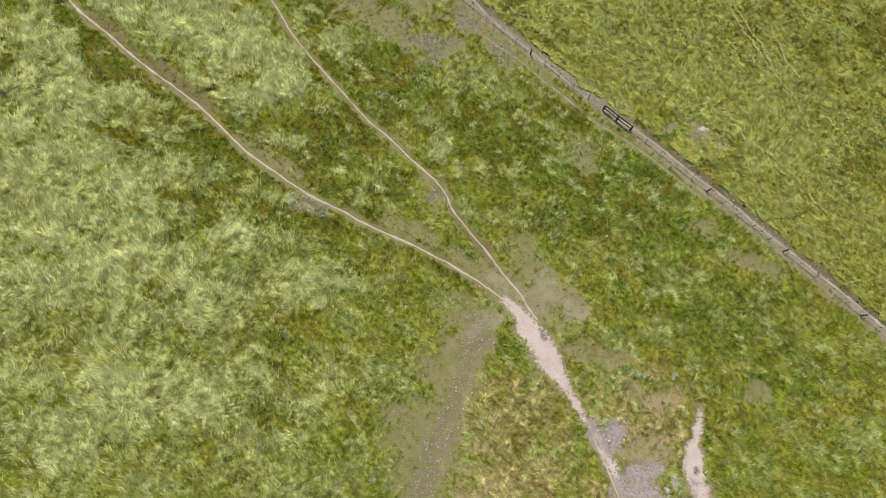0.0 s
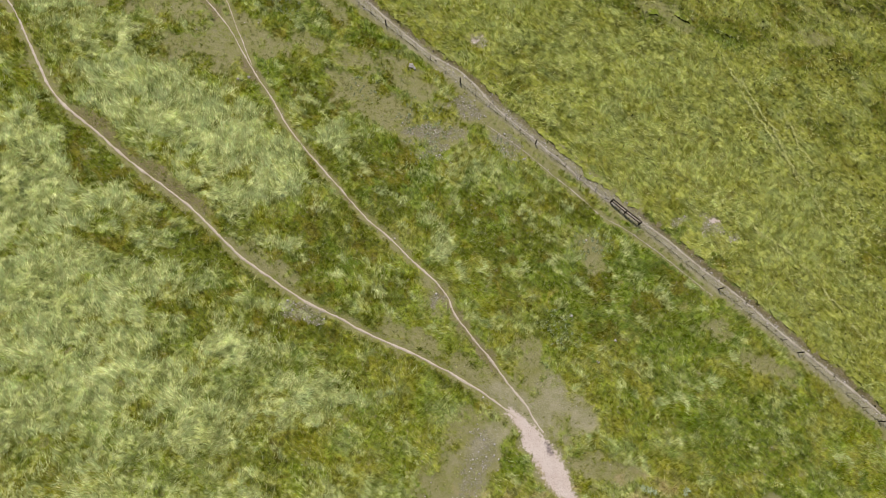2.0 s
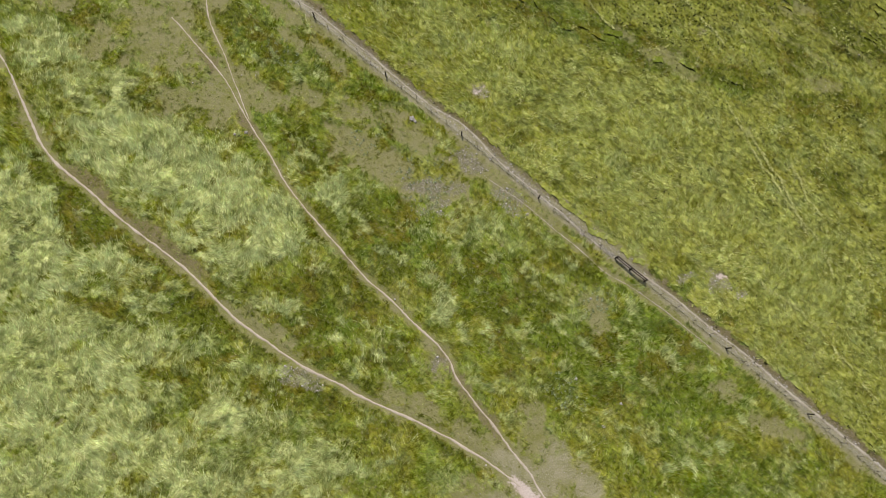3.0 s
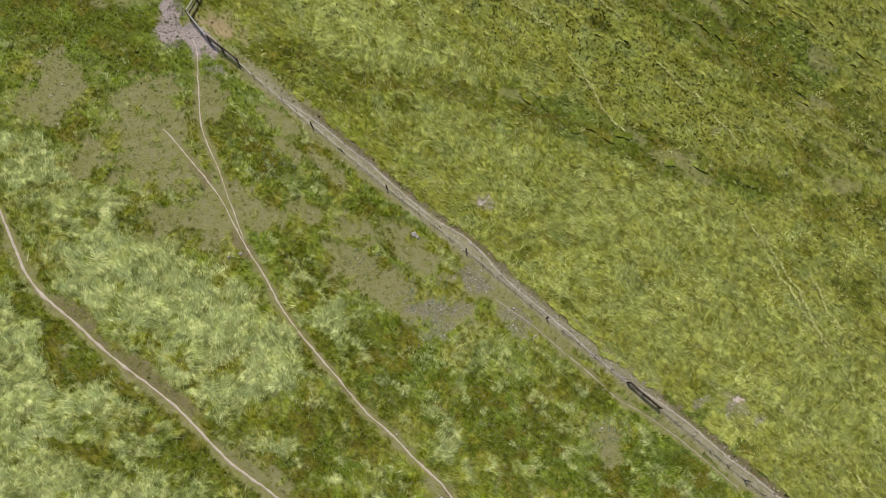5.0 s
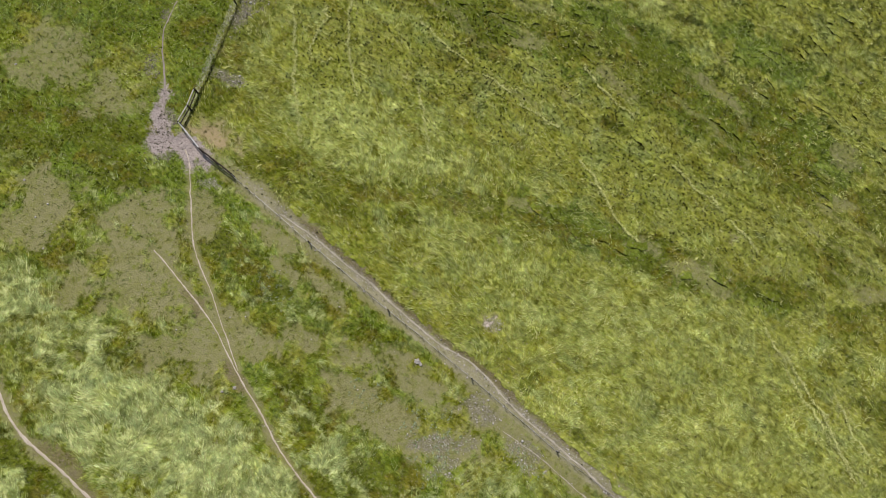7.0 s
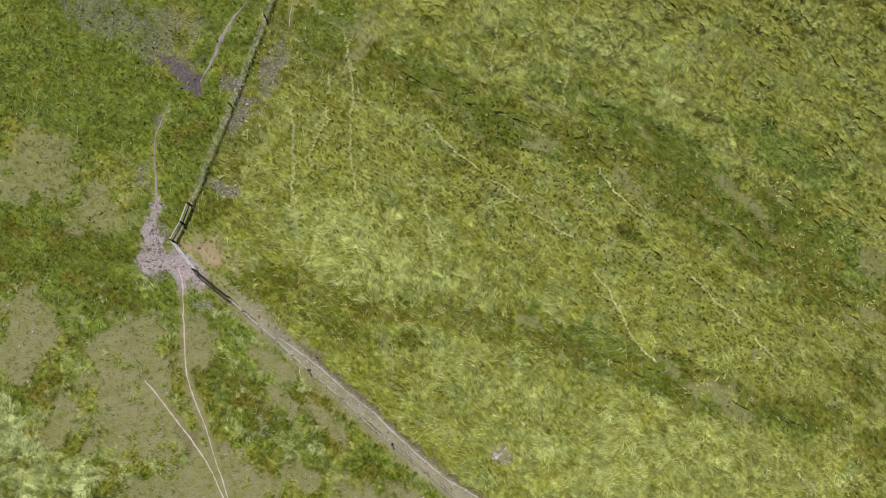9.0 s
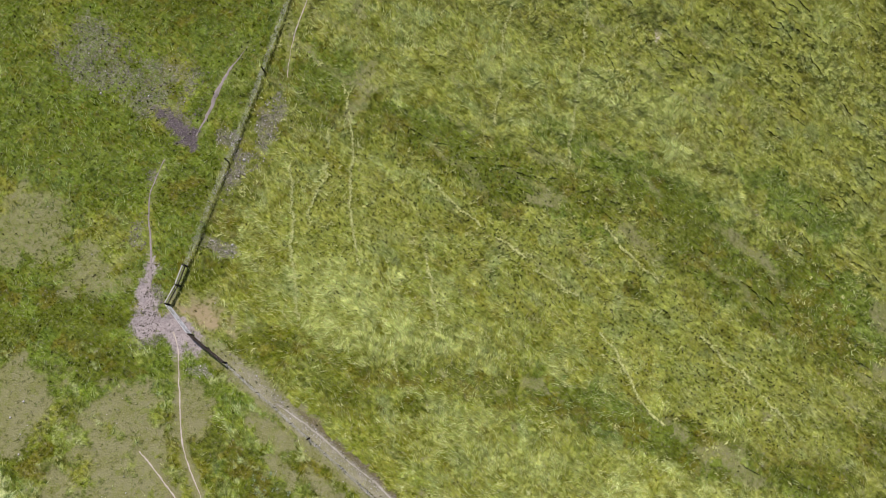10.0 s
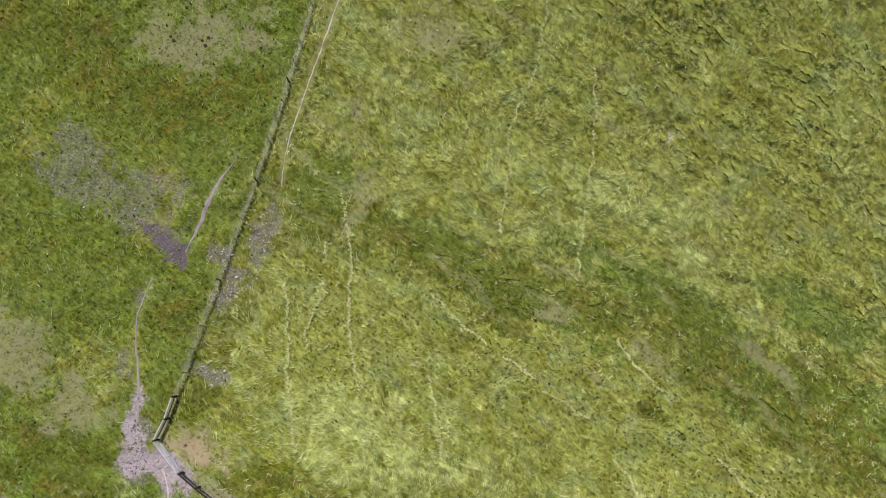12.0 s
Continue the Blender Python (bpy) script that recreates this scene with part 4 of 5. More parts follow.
WIRE = plain_material("galvanised_wire", (0.40, 0.40, 0.38), (0.28, 0.27, 0.26), 0.05, 0.5, 0.4)
GALVANISED = plain_material("galvanised_tube", (0.62, 0.62, 0.60), (0.50, 0.50, 0.49), 0.06, 0.5, 0.4)
ROCK = plain_material("field_stone", (0.40, 0.37, 0.34), (0.28, 0.26, 0.24), 0.06)
PEBBLE = plain_material("pale_pebbles", (0.56, 0.53, 0.49), (0.40, 0.37, 0.34), 0.06)
CLOD = plain_material("trodden_mud", (0.19, 0.165, 0.135), (0.085, 0.08, 0.06), 0.4)
DUNG = plain_material("dried_dung", (0.06, 0.05, 0.03), (0.035, 0.03, 0.02), 0.05)
DRY = plain_material("dry_grass", (0.54, 0.55, 0.23), (0.43, 0.45, 0.16), 0.5)
# grass colour darkened to take in the shadow at the fence foot
RANK_SHADE = plain_material("rank_grass_and_shade", (0.085, 0.10, 0.02), (0.055, 0.06, 0.015), 0.3)
# near-black leaf colour that stands in for small dots of shade
SHADE_DOT = plain_material("dark_shade_dot", (0.055, 0.06, 0.018), (0.035, 0.035, 0.012), 0.2)
LEAF = plain_material("grey_green_leaf", (0.22, 0.28, 0.14), (0.34, 0.38, 0.26), 0.06)


# ---- the ground: one sheet to the horizon ----
def axis(lo, hi, pitch, far):
    core = np.arange(lo, hi + pitch / 2, pitch)
    grow = pitch * 1.6 ** np.arange(1, 20)
    out = np.cumsum(grow)
    out = out[out < far]
    return np.concatenate([(lo - out)[::-1], core, hi + out])


def sheet(name, verts, quads, mat):
    me = bpy.data.meshes.new(name)
    me.vertices.add(len(verts))
    me.vertices.foreach_set("co", verts.astype(np.float32).ravel())
    k = quads.shape[1]
    me.loops.add(quads.size)
    me.loops.foreach_set("vertex_index", quads.astype(np.int32).ravel())
    me.polygons.add(len(quads))
    me.polygons.foreach_set("loop_start", np.arange(0, quads.size, k, dtype=np.int32))
    me.update(calc_edges=True)
    me.materials.append(mat)
    return me


def paint(me, name, *channels):
    """Stores what grows or lies at each vertex: one value, or three."""
    if len(channels) == 1:
        me.attributes.new(name, "FLOAT", "POINT").data.foreach_set("value", channels[0].astype(np.float32).ravel())
    else:
        rgba = np.stack([*[c.ravel() for c in channels], np.ones(channels[0].size)], 1).astype(np.float32)
        me.attributes.new(name, "FLOAT_COLOR", "POINT").data.foreach_set("color", rgba.ravel())


gx, gy = np.meshgrid(axis(-50, 58, 0.24, 2500), axis(-24, 118, 0.24, 2500))
gp = plan(gx, gy)
gz = relief(gx, gy, gp)
rows_n, cols_n = gx.shape
ids = np.arange(gx.size).reshape(gx.shape)
quads = np.stack([ids[:-1, :-1], ids[:-1, 1:], ids[1:, 1:], ids[1:, :-1]], -1).reshape(-1, 4)
ground_mesh = sheet("ground", np.stack([gx, gy, gz], -1).reshape(-1, 3), quads, GROUND_MAT)
ground_mesh.polygons.foreach_set("use_smooth", np.ones(len(quads), dtype=bool))
paint(ground_mesh, "zone", gp["pale"], gp["lush"], gp["straw"])
paint(ground_mesh, "cover", gp["worn"], gp["stony"], gp["east"])
paint(ground_mesh, "soil", gp["soil"])
paint(ground_mesh, "mud", gp["mud"])
paint(ground_mesh, "clay", gp["clay"])
paint(ground_mesh, "step_shade", gp["step_shade"])
paint(ground_mesh, "edge", gp["verge"], gp["bank"], gp["margin"])
paint(ground_mesh, "dark", gp["dark"])
paint(ground_mesh, "fine", gp["fine"])
ground = tagged(new("ground", ground_mesh), "grassy hillside meadow with bare trodden footpaths", "ground", kind="structure")

GX, GY = gx[0], gy[:, 0]


def ground_z(x, y):
    """Height of the sheet itself at a place in its fine part."""
    x, y = np.asarray(x, float), np.asarray(y, float)
    i = np.clip(np.searchsorted(GX, x) - 1, 0, cols_n - 2)
    j = np.clip(np.searchsorted(GY, y) - 1, 0, rows_n - 2)
    fx, fy = (x - GX[i]) / (GX[i + 1] - GX[i]), (y - GY[j]) / (GY[j + 1] - GY[j])
    return (gz[j, i] * (1 - fx) + gz[j, i + 1] * fx) * (1 - fy) + (gz[j + 1, i] * (1 - fx) + gz[j + 1, i + 1] * fx) * fy


# ---- footpaths: narrow ribbons of bare soil, worn into the sward ----
def dirt_material(name, a, b_tone, c):
    m, nt, b = material(name, 0.95)
    col = mix(nt, ramp(nt, noise_tex(nt, 1.2, 4), 0.3, 0.7), a, b_tone)
    col = mix(nt, ramp(nt, noise_tex(nt, 0.1, 3), 0.52, 0.72), col, c)
    nt.links.new(col, b.inputs["Base Color"])
    bump = node(nt, "ShaderNodeBump", Strength=0.5, Distance=0.03)
    nt.links.new(noise_tex(nt, 0.12, 4), bump.inputs["Height"])
    nt.links.new(bump.outputs[0], b.inputs["Normal"])
    return m


DIRT = dirt_material("trodden_soil", (0.47, 0.415, 0.345), (0.39, 0.335, 0.27), (0.27, 0.23, 0.16))
GREY_DIRT = dirt_material("damp_soil", (0.29, 0.245, 0.23), (0.22, 0.19, 0.17), (0.15, 0.15, 0.08))
GRAVEL = dirt_material("pale_gravel", (0.40, 0.37, 0.31), (0.30, 0.27, 0.21), (0.18, 0.165, 0.11))


def smooth_line(pts, step):
    """Points every step metres or so along a curve through pts."""
    p = [np.array(q, float) for q in pts]
    p = [2 * p[0] - p[1]] + p + [2 * p[-1] - p[-2]]
    out = []
    for a, b, c, d in zip(p, p[1:], p[2:], p[3:]):
        n = max(2, int(np.linalg.norm(c - b) / step))
        for t in np.arange(n) / n:
            out.append(0.5 * (2 * b + (c - a) * t + (2 * a - 5 * b + 4 * c - d) * t * t + (3 * b - a - 3 * c + d) * t ** 3))
    out.append(p[-2])
    return np.array(out)


def ribbon(name, pts, half, label, mat, taper=(1.0, 1.0), seed=0):
    line = smooth_line(pts, 0.17)
    line = line[(line[:, 0] > -49.5) & (line[:, 0] < 57.5) & (line[:, 1] > -23.5) & (line[:, 1] < 117.5)]
    x, y = line.T
    line = line + 0.16 * np.stack([fbm(x, y, 2.5, seed + 3, 2) - 0.5, fbm(x, y, 2.5, seed + 8, 2) - 0.5], 1)
    x, y = line.T
    d = np.gradient(line, axis=0)
    d /= np.linalg.norm(d, axis=1)[:, None]
    k = np.linspace(taper[0], taper[1], len(line))
    k = np.clip(k, 0.15, 1)
    w = half * k
    left = w * (0.25 + 1.5 * fbm(x, y, 1.1, seed + 201, 3)) + 0.10 * (fbm(x, y, 0.3, seed + 205, 1) - 0.5)
    right = w * (0.25 + 1.5 * fbm(x, y, 1.1, seed + 211, 3)) + 0.10 * (fbm(x, y, 0.3, seed + 215, 1) - 0.5)
    verts = []
    for off, up in ((-left, -0.04), (-0.6 * left, 0.03), (0.6 * right, 0.03), (right, -0.04)):
        px, py = x - d[:, 1] * off, y + d[:, 0] * off
        verts.append(np.stack([px, py, ground_z(px, py) + up], 1))
    n = len(line)
    verts = np.stack(verts, 1).reshape(-1, 3)
    ids = np.arange(n * 4).reshape(n, 4)
    faces = np.concatenate([np.stack([ids[:-1, i], ids[1:, i], ids[1:, i + 1], ids[:-1, i + 1]], 1)[:, ::-1] for i in range(3)])
    me = sheet(name, verts, faces, mat)
    return tagged(new(name, me), label, "footpath", kind="structure")


ribbon("footpath_west", WEST_TRAIL, 0.125, "narrow footpath of pale trodden soil through tall grass", DIRT, seed=1)
ribbon("footpath_middle", EAST_TRAIL[:-1], 0.125, "narrow footpath of pale trodden soil through the meadow", DIRT, (0.5, 1.0), seed=2)
ribbon("footpath_gate", GATE_TRAIL, 0.075, "faint footpath of pale soil that leads to the gate", DIRT, (1.0, 0.7), seed=3)
ribbon("footpath_side", SIDE_TRAIL, 0.12, "faint second track beside the southern footpath", DIRT, seed=4)
ribbon("footpath_north", NORTH_TRAIL, 0.14, "narrow footpath of greyish soil north of the gate", GREY_DIRT, (1.0, 0.4), seed=5)
ribbon("footpath_spring", SPRING_TRAIL[:3], 0.22, "short worn track of reddish soil beside the fence", GREY_DIRT, (0.3, 1.0), seed=6)
ribbon("footpath_spring_end", SPRING_TRAIL[2:], 0.22, "short worn track of reddish soil beside the fence", GREY_DIRT, (1.0, 0.15), seed=6)
ribbon("footpath_fence", FENCE_TRAIL, 0.13, "narrow footpath of pale soil along the northern fence", DIRT, (1.0, 0.3), seed=7)
ribbon("gravel_ditch", DITCH, 0.15, "thin line of pale gravel in the shallow ditch by the fence", GRAVEL, (0.6, 1.0), seed=8)
ribbon("gravel_edge", FENCE_SIDE, 0.08, "thin line of pale gravel along the foot of the fence", GRAVEL, (0.5, 0.8), seed=9)


# ---- grass ----
def blades(name, x, y, p, seed, label, mat, tone, size=1.0, spread=0.35, upright=0.0, broad=1.0, lift=0.0):
    """One mesh of leaf blades that stand at x, y and lie with the wind; tone is the vigour of each blade's tuft."""
    rng = np.random.default_rng(seed)
    n = x.size
    lay = 1.15 + 1.4 * p["east"] + (fbm(x, y, 5.0, 111, 2) - 0.5) * 4.0 + (fbm(x, y, 1.2, 117, 2) - 0.5) * 3.0 + rng.normal(0, spread, n)
    length = size * (0.17 + 0.50 * p["tall"] + 0.1 * p["straw"]) * rng.uniform(0.6, 1.3, n) * (0.8 + 0.5 * tone)
    width = broad * (0.018 + 0.008 * p["tall"]) * rng.uniform(0.7, 1.4, n)
    lean = np.clip(rng.uniform(0.42, 0.95, n) * (1 - upright), 0, 0.985)
    dx, dy = np.cos(lay), np.sin(lay)
    sx, sy = -dy * width, dx * width
    z = ground_z(x, y) - 0.02 + lift
    flat, up = length * lean, length * (np.sqrt(1 - lean ** 2) * 0.8 + 0.08)
    v = np.empty((n, 3, 3))
    v[:, 0] = np.stack([x - sx, y - sy, z], 1)
    v[:, 1] = np.stack([x + sx, y + sy, z + 0.02], 1)
    v[:, 2] = np.stack([x + dx * flat, y + dy * flat, z + up], 1)
    me = sheet(name, v.reshape(-1, 3), np.arange(n * 3).reshape(n, 3), mat)
    paint(me, "zone", *[np.repeat(p[k], 3) for k in ("pale", "lush", "straw")])
    paint(me, "cover", *[np.repeat(p[k], 3) for k in ("worn", "stony", "east")])
    paint(me, "tone", np.repeat(tone, 3))
    paint(me, "dark", np.repeat(p["dark"], 3))
    paint(me, "fine", np.repeat(p["fine"], 3))
    return tagged(new(name, me), label, "grass", kind="stuff")


def inside_field(x, y):
    return (x > -49.9) & (x < 57.9) & (y > -23.9) & (y < 117.9)


def meadow_grass(tufts, seed):
    rng = np.random.default_rng(seed)
    per = 8
    tx, ty = rng.uniform(-49.4, 57.4, tufts), rng.uniform(-23.4, 117.4, tufts)
    p = plan(tx, ty)
    dice = rng.random((5, tufts))
    keep = (p["trod"] > 0.12 + 0.2 * dice[0]) & (dice[1] > 0.85 * p["stony"]) & (dice[2] > 0.7 * p["worn"]) & (p["mud"] < 0.4) & (p["clay"] < 0.15 + 0.7 * dice[0]) & (dice[3] > 0.8 * p["step_shade"]) & (dice[1] > 0.88 * p["verge"]) & (dice[2] > np.maximum(0.92 * p["bank"], 0.7 * p["margin"]))
    tx, ty, pick = tx[keep], ty[keep], dice[4][keep]
    p = {k: v[keep] for k, v in p.items()}
    tone = np.clip(0.45 * rng.random(tx.size) + 0.55 * np.clip(0.5 + 3.0 * (fbm(tx, ty, 0.9, 151, 3) - 0.5), 0, 1), 0, 1)
    pick = np.clip(0.5 + 1.6 * (fbm(tx, ty, 0.7, 153, 2) - 0.5) + 0.3 * (pick - 0.5), 0, 1)
    # each tuft is of one kind: pale, dark or neither
    p["pale"] = np.where(p["pale"] > 0.12 + 0.8 * pick, 0.35 + 0.55 * p["pale"], 0.5 * p["pale"])
    p["dark"] = np.where(p["dark"] > 0.1 + 0.85 * (1 - pick), 0.6 + 0.4 * p["dark"], 0.35 * p["dark"])
    n = tx.size * per
    wide = np.repeat(0.065 + 0.08 * p["tall"], per)
    x, y = np.repeat(tx, per) + rng.normal(0, 1, n) * wide, np.repeat(ty, per) + rng.normal(0, 1, n) * wide
    ok = inside_field(x, y)
    return blades("meadow_grass", x[ok], y[ok], {k: np.repeat(v, per)[ok] for k, v in p.items()}, seed,
                  "tall wind-laid green and straw-coloured meadow grass", BLADE_MAT, np.repeat(tone, per)[ok])


def straw_grass(seed):
    """Straw-coloured grass along old animal tracks and in curls all over the eastern field."""
    rng = np.random.default_rng(seed)
    xs, ys = [], []
    for pts in STRAW_LINES:
        for (ax, ay), (bx, by) in zip(pts, pts[1:]):
            n = int(math.hypot(bx - ax, by - ay) * 36)
            k = np.sort(rng.random(n))
            lx, ly = ax + k * (bx - ax), ay + k * (by - ay)
            xs.append(lx - 1.2 * (fbm(lx, ly, 1.6, 5, 3) - 0.5) + rng.normal(0, 0.06, n))
            ys.append(ly - 1.0 * (fbm(lx, ly, 5.0, 9, 3) - 0.5) + rng.normal(0, 0.06, n))
    for _ in range(1700):
        cx, cy = rng.uniform(-24, 56), rng.uniform(0, 116)
        n = int(rng.integers(4, 11))
        a, bend, step = rng.normal(2.2, 0.7), rng.normal(0, 0.25), 0.06
        head = a + bend * np.arange(n)
        xs.append(cx + np.cumsum(np.cos(head)) * step)
        ys.append(cy + np.cumsum(np.sin(head)) * step)
    x, y = np.concatenate(xs), np.concatenate(ys)
    ok = inside_field(x, y) & (fbm(x, y, 2.5, 137, 2) > 0.3)
    x, y = x[ok], y[ok]
    p = plan(x, y)
    keep = (p["east"] > 0.5) & (p["worn"] < 0.6) & (p["soil"] > 0.3)
    p = {k: v[keep] for k, v in p.items()}
    p["straw"] = np.full(p["straw"].shape, 0.85)
    p["tall"] = np.maximum(p["tall"], 0.65)
    return blades("straw_grass", x[keep], y[keep], p, seed, "pale straw-coloured dry grass in lines through the meadow", DRY, rng.uniform(0.4, 0.9, int(keep.sum())), 0.45, 0.9, -0.8, 0.85, 0.18)


def shade_dot_tufts(tufts, seed):
    """Small upright tufts on the trodden slope and along the scarps, added and coloured dark for shade by tussocks and
    in hoof holes.
    """
    rng = np.random.default_rng(seed)
    cx, cy = rng.uniform(-50, 58, tufts), rng.uniform(-24, 118, tufts)
    p = plan(cx, cy)
    keep = (rng.random(tufts) < p["dotted"] * (1 - p["worn"]) + 0.25 * p["step_shade"] * p["east"] + 0.06 * p["east"]) & (p["soil"] > 0.3)
    cx, cy = cx[keep], cy[keep]
    x = np.repeat(cx, 9) + rng.normal(0, 0.05, cx.size * 9)
    y = np.repeat(cy, 9) + rng.normal(0, 0.05, cx.size * 9)
    ok = inside_field(x, y)
    x, y = x[ok], y[ok]
    p = plan(x, y)
    p["tall"] = np.full(p["tall"].shape, 0.55)
    return blades("shade_dot_tufts", x, y, p, seed, "small added tufts coloured dark as shaded dots on the trodden slope", SHADE_DOT, rng.uniform(0.2, 0.7, x.size), 0.55, 3.0, 0.68, 1.25)


meadow_grass(235000, 3)


def laid_stems(count, seed):
    """Long thin flowering stems that lie on the sward with the wind."""
    rng = np.random.default_rng(seed)
    x, y = rng.uniform(-49.4, 57.4, count), rng.uniform(-23.4, 117.4, count)
    p = plan(x, y)
    keep = (rng.random(count) < np.clip(0.2 + 0.6 * p["pale"] + 0.45 * p["east"], 0, 1) * (1 - 0.8 * p["dark"]) * (1 - 0.6 * p["dotted"])) & (p["worn"] < 0.35) & (p["trod"] > 0.4) & (p["stony"] < 0.3) & (fbm(x, y, 1.5, 171, 2) > 0.4)
    x, y, p = x[keep], y[keep], {k: v[keep] for k, v in p.items()}
    p["tall"] = np.maximum(p["tall"], 0.6)
    p["dark"] = 0 * p["dark"]
    return blades("laid_stems", x, y, p, seed, "long pale flowering grass stems laid over by the wind", STEM_MAT, rng.uniform(0.5, 1.0, x.size), 1.2, 0.28, -0.7, 0.75, 0.1)


laid_stems(190000, 5)
straw_grass(4)
shade_dot_tufts(60000, 6)


def turf_steps(count, seed):
    """Broken little scarps across the slope: an upright soil face to the south-west, its shade put into a near-black
    colour, and a lip of turf that runs back into the slope.
    """
    rng = np.random.default_rng(seed)
    lines = []
    while len(lines) < count:
        x, y = rng.uniform(-8, 57), rng.uniform(56, 116)
        u, v = np.array([x]), np.array([y])
        if rng.random() > step01(70, 98, v + 0.55 * u)[0] * (0.25 + 0.75 * step01(0.45, 0.6, fbm(u, v, 7.0, 181, 2))[0]):
            continue
        a = radians(-38 + 12 * rng.normal() + 40 * (fbm(u, v, 14.0, 183, 2)[0] - 0.5))
        lines.append((x, y, a, rng.gamma(3.0, 0.35) + 0.4, 0.07 + 0.11 * rng.random()))
    for pts, high, gap in ((RILL, 0.2, 0.45), (GREEN_BAND_HIGH, 0.16, 0.6), ([(p[0] + 0.52, p[1] + 0.52) for p in DITCH], 0.12, 0.0)):
        for (ax, ay), (bx, by) in zip(pts, pts[1:]):
            d, a = math.hypot(bx - ax, by - ay), math.atan2(by - ay, bx - ax)
            for k in range(max(1, int(d / 1.6))):
                f = (k + 0.5) / max(1, int(d / 1.6))
                if rng.random() > max(gap, 0.2):
                    lines.append((ax + f * (bx - ax), ay + f * (by - ay) + rng.normal(0, 0.3 if gap else 0.13), a + rng.normal(0, 0.15), rng.uniform(1.2, 2.4), high))
    rows, faces, start = [], [], 0
    for x, y, a, length, high in lines:
        n = max(4, int(length / 0.13))
        t = np.linspace(-0.5, 0.5, n)
        px, py = x + t * length * math.cos(a), y + t * length * math.sin(a)
        sway = 0.5 * (fbm(px, py, 0.9, 187, 2) - 0.5) + rng.normal(0, 0.02, n)
        nx, ny = -math.sin(a), math.cos(a)
        px, py = px + nx * sway, py + ny * sway
        h = high * np.clip(1.6 * np.cos(math.pi * t), 0, 1) * (0.25 + 1.2 * rng.random(n))
        back = 0.45 + 3.0 * high
        for off, up in ((0.06, -0.06), (0.0, h), (0.0, h + 0.004), (0.45 * back, 0.8 * h), (back, -0.05)):
            qx, qy = px + nx * off, py + ny * off
            rows.append(np.stack([qx, qy, ground_z(qx, qy) + up], 1))
        ids = start + np.arange(5 * n).reshape(5, n)
        for r in range(4):
            if r != 1:
                faces.append(np.stack([ids[r, :-1], ids[r, 1:], ids[r + 1, 1:], ids[r + 1, :-1]], 1))
        start += 5 * n
    v, f = np.concatenate(rows), np.concatenate(faces)
    ok = inside_field(v[:, 0], v[:, 1])
    f = f[ok[f].all(1)]
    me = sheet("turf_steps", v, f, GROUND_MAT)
    p = plan(v[:, 0], v[:, 1])
    # 1 on the face rows, which get the painted shade
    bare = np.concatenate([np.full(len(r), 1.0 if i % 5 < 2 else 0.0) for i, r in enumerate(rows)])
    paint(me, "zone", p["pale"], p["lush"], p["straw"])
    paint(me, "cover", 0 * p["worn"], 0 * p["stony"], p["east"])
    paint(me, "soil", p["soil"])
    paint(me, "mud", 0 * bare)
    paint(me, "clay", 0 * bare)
    paint(me, "step_shade", bare)
    paint(me, "edge", 0 * bare, 0 * bare, 0 * bare)
    paint(me, "dark", p["dark"])
    paint(me, "fine", p["fine"])
    return tagged(new("turf_steps", me), "low broken steps of turf across the slope, their soil faces darkened as shade", "turf", kind="stuff")


turf_steps(430, 14)

HERBS = [(-2.0, 37.5, 3.6, 2.0, -20), (-2.2, 34.0, 3.0, 2.2, -30), (6.4, 34.0, 3.0, 1.4, -38), (-8.0, 40.5, 2.6, 1.8, -30), (15.0, 24.0, 2.5, 2.0, 0), (-17.0, 50.0, 3.0, 1.6, -40), (11.0, 15.0, 2.6, 2.2, -40)]


def leafy_weeds(count, seed):
    """Low broad-leaved weeds, grey-green, among the stones of the trodden turf."""
    rng = np.random.default_rng(seed)
    x, y = rng.uniform(-25, 20, count), rng.uniform(10, 56, count)
    p = plan(x, y)
    keep = (patches(x, y, HERBS, 1.2 * (fbm(x, y, 1.2, 191, 3) - 0.5), -0.1, 0.5) > rng.random(count)) & (p["trod"] > 0.3)
    x, y = np.repeat(x[keep], 7), np.repeat(y[keep], 7)
    x, y = x + rng.normal(0, 0.05, x.size), y + rng.normal(0, 0.05, x.size)
    p = plan(x, y)
    p["tall"] = np.full(x.size, 0.25)
    return blades("leafy_weeds", x, y, p, seed, "low grey-green broad-leaved weeds on trodden turf", LEAF, rng.uniform(0.3, 0.9, x.size), 0.75, 3.0, 0.15, 1.7)


leafy_weeds(9000, 16)


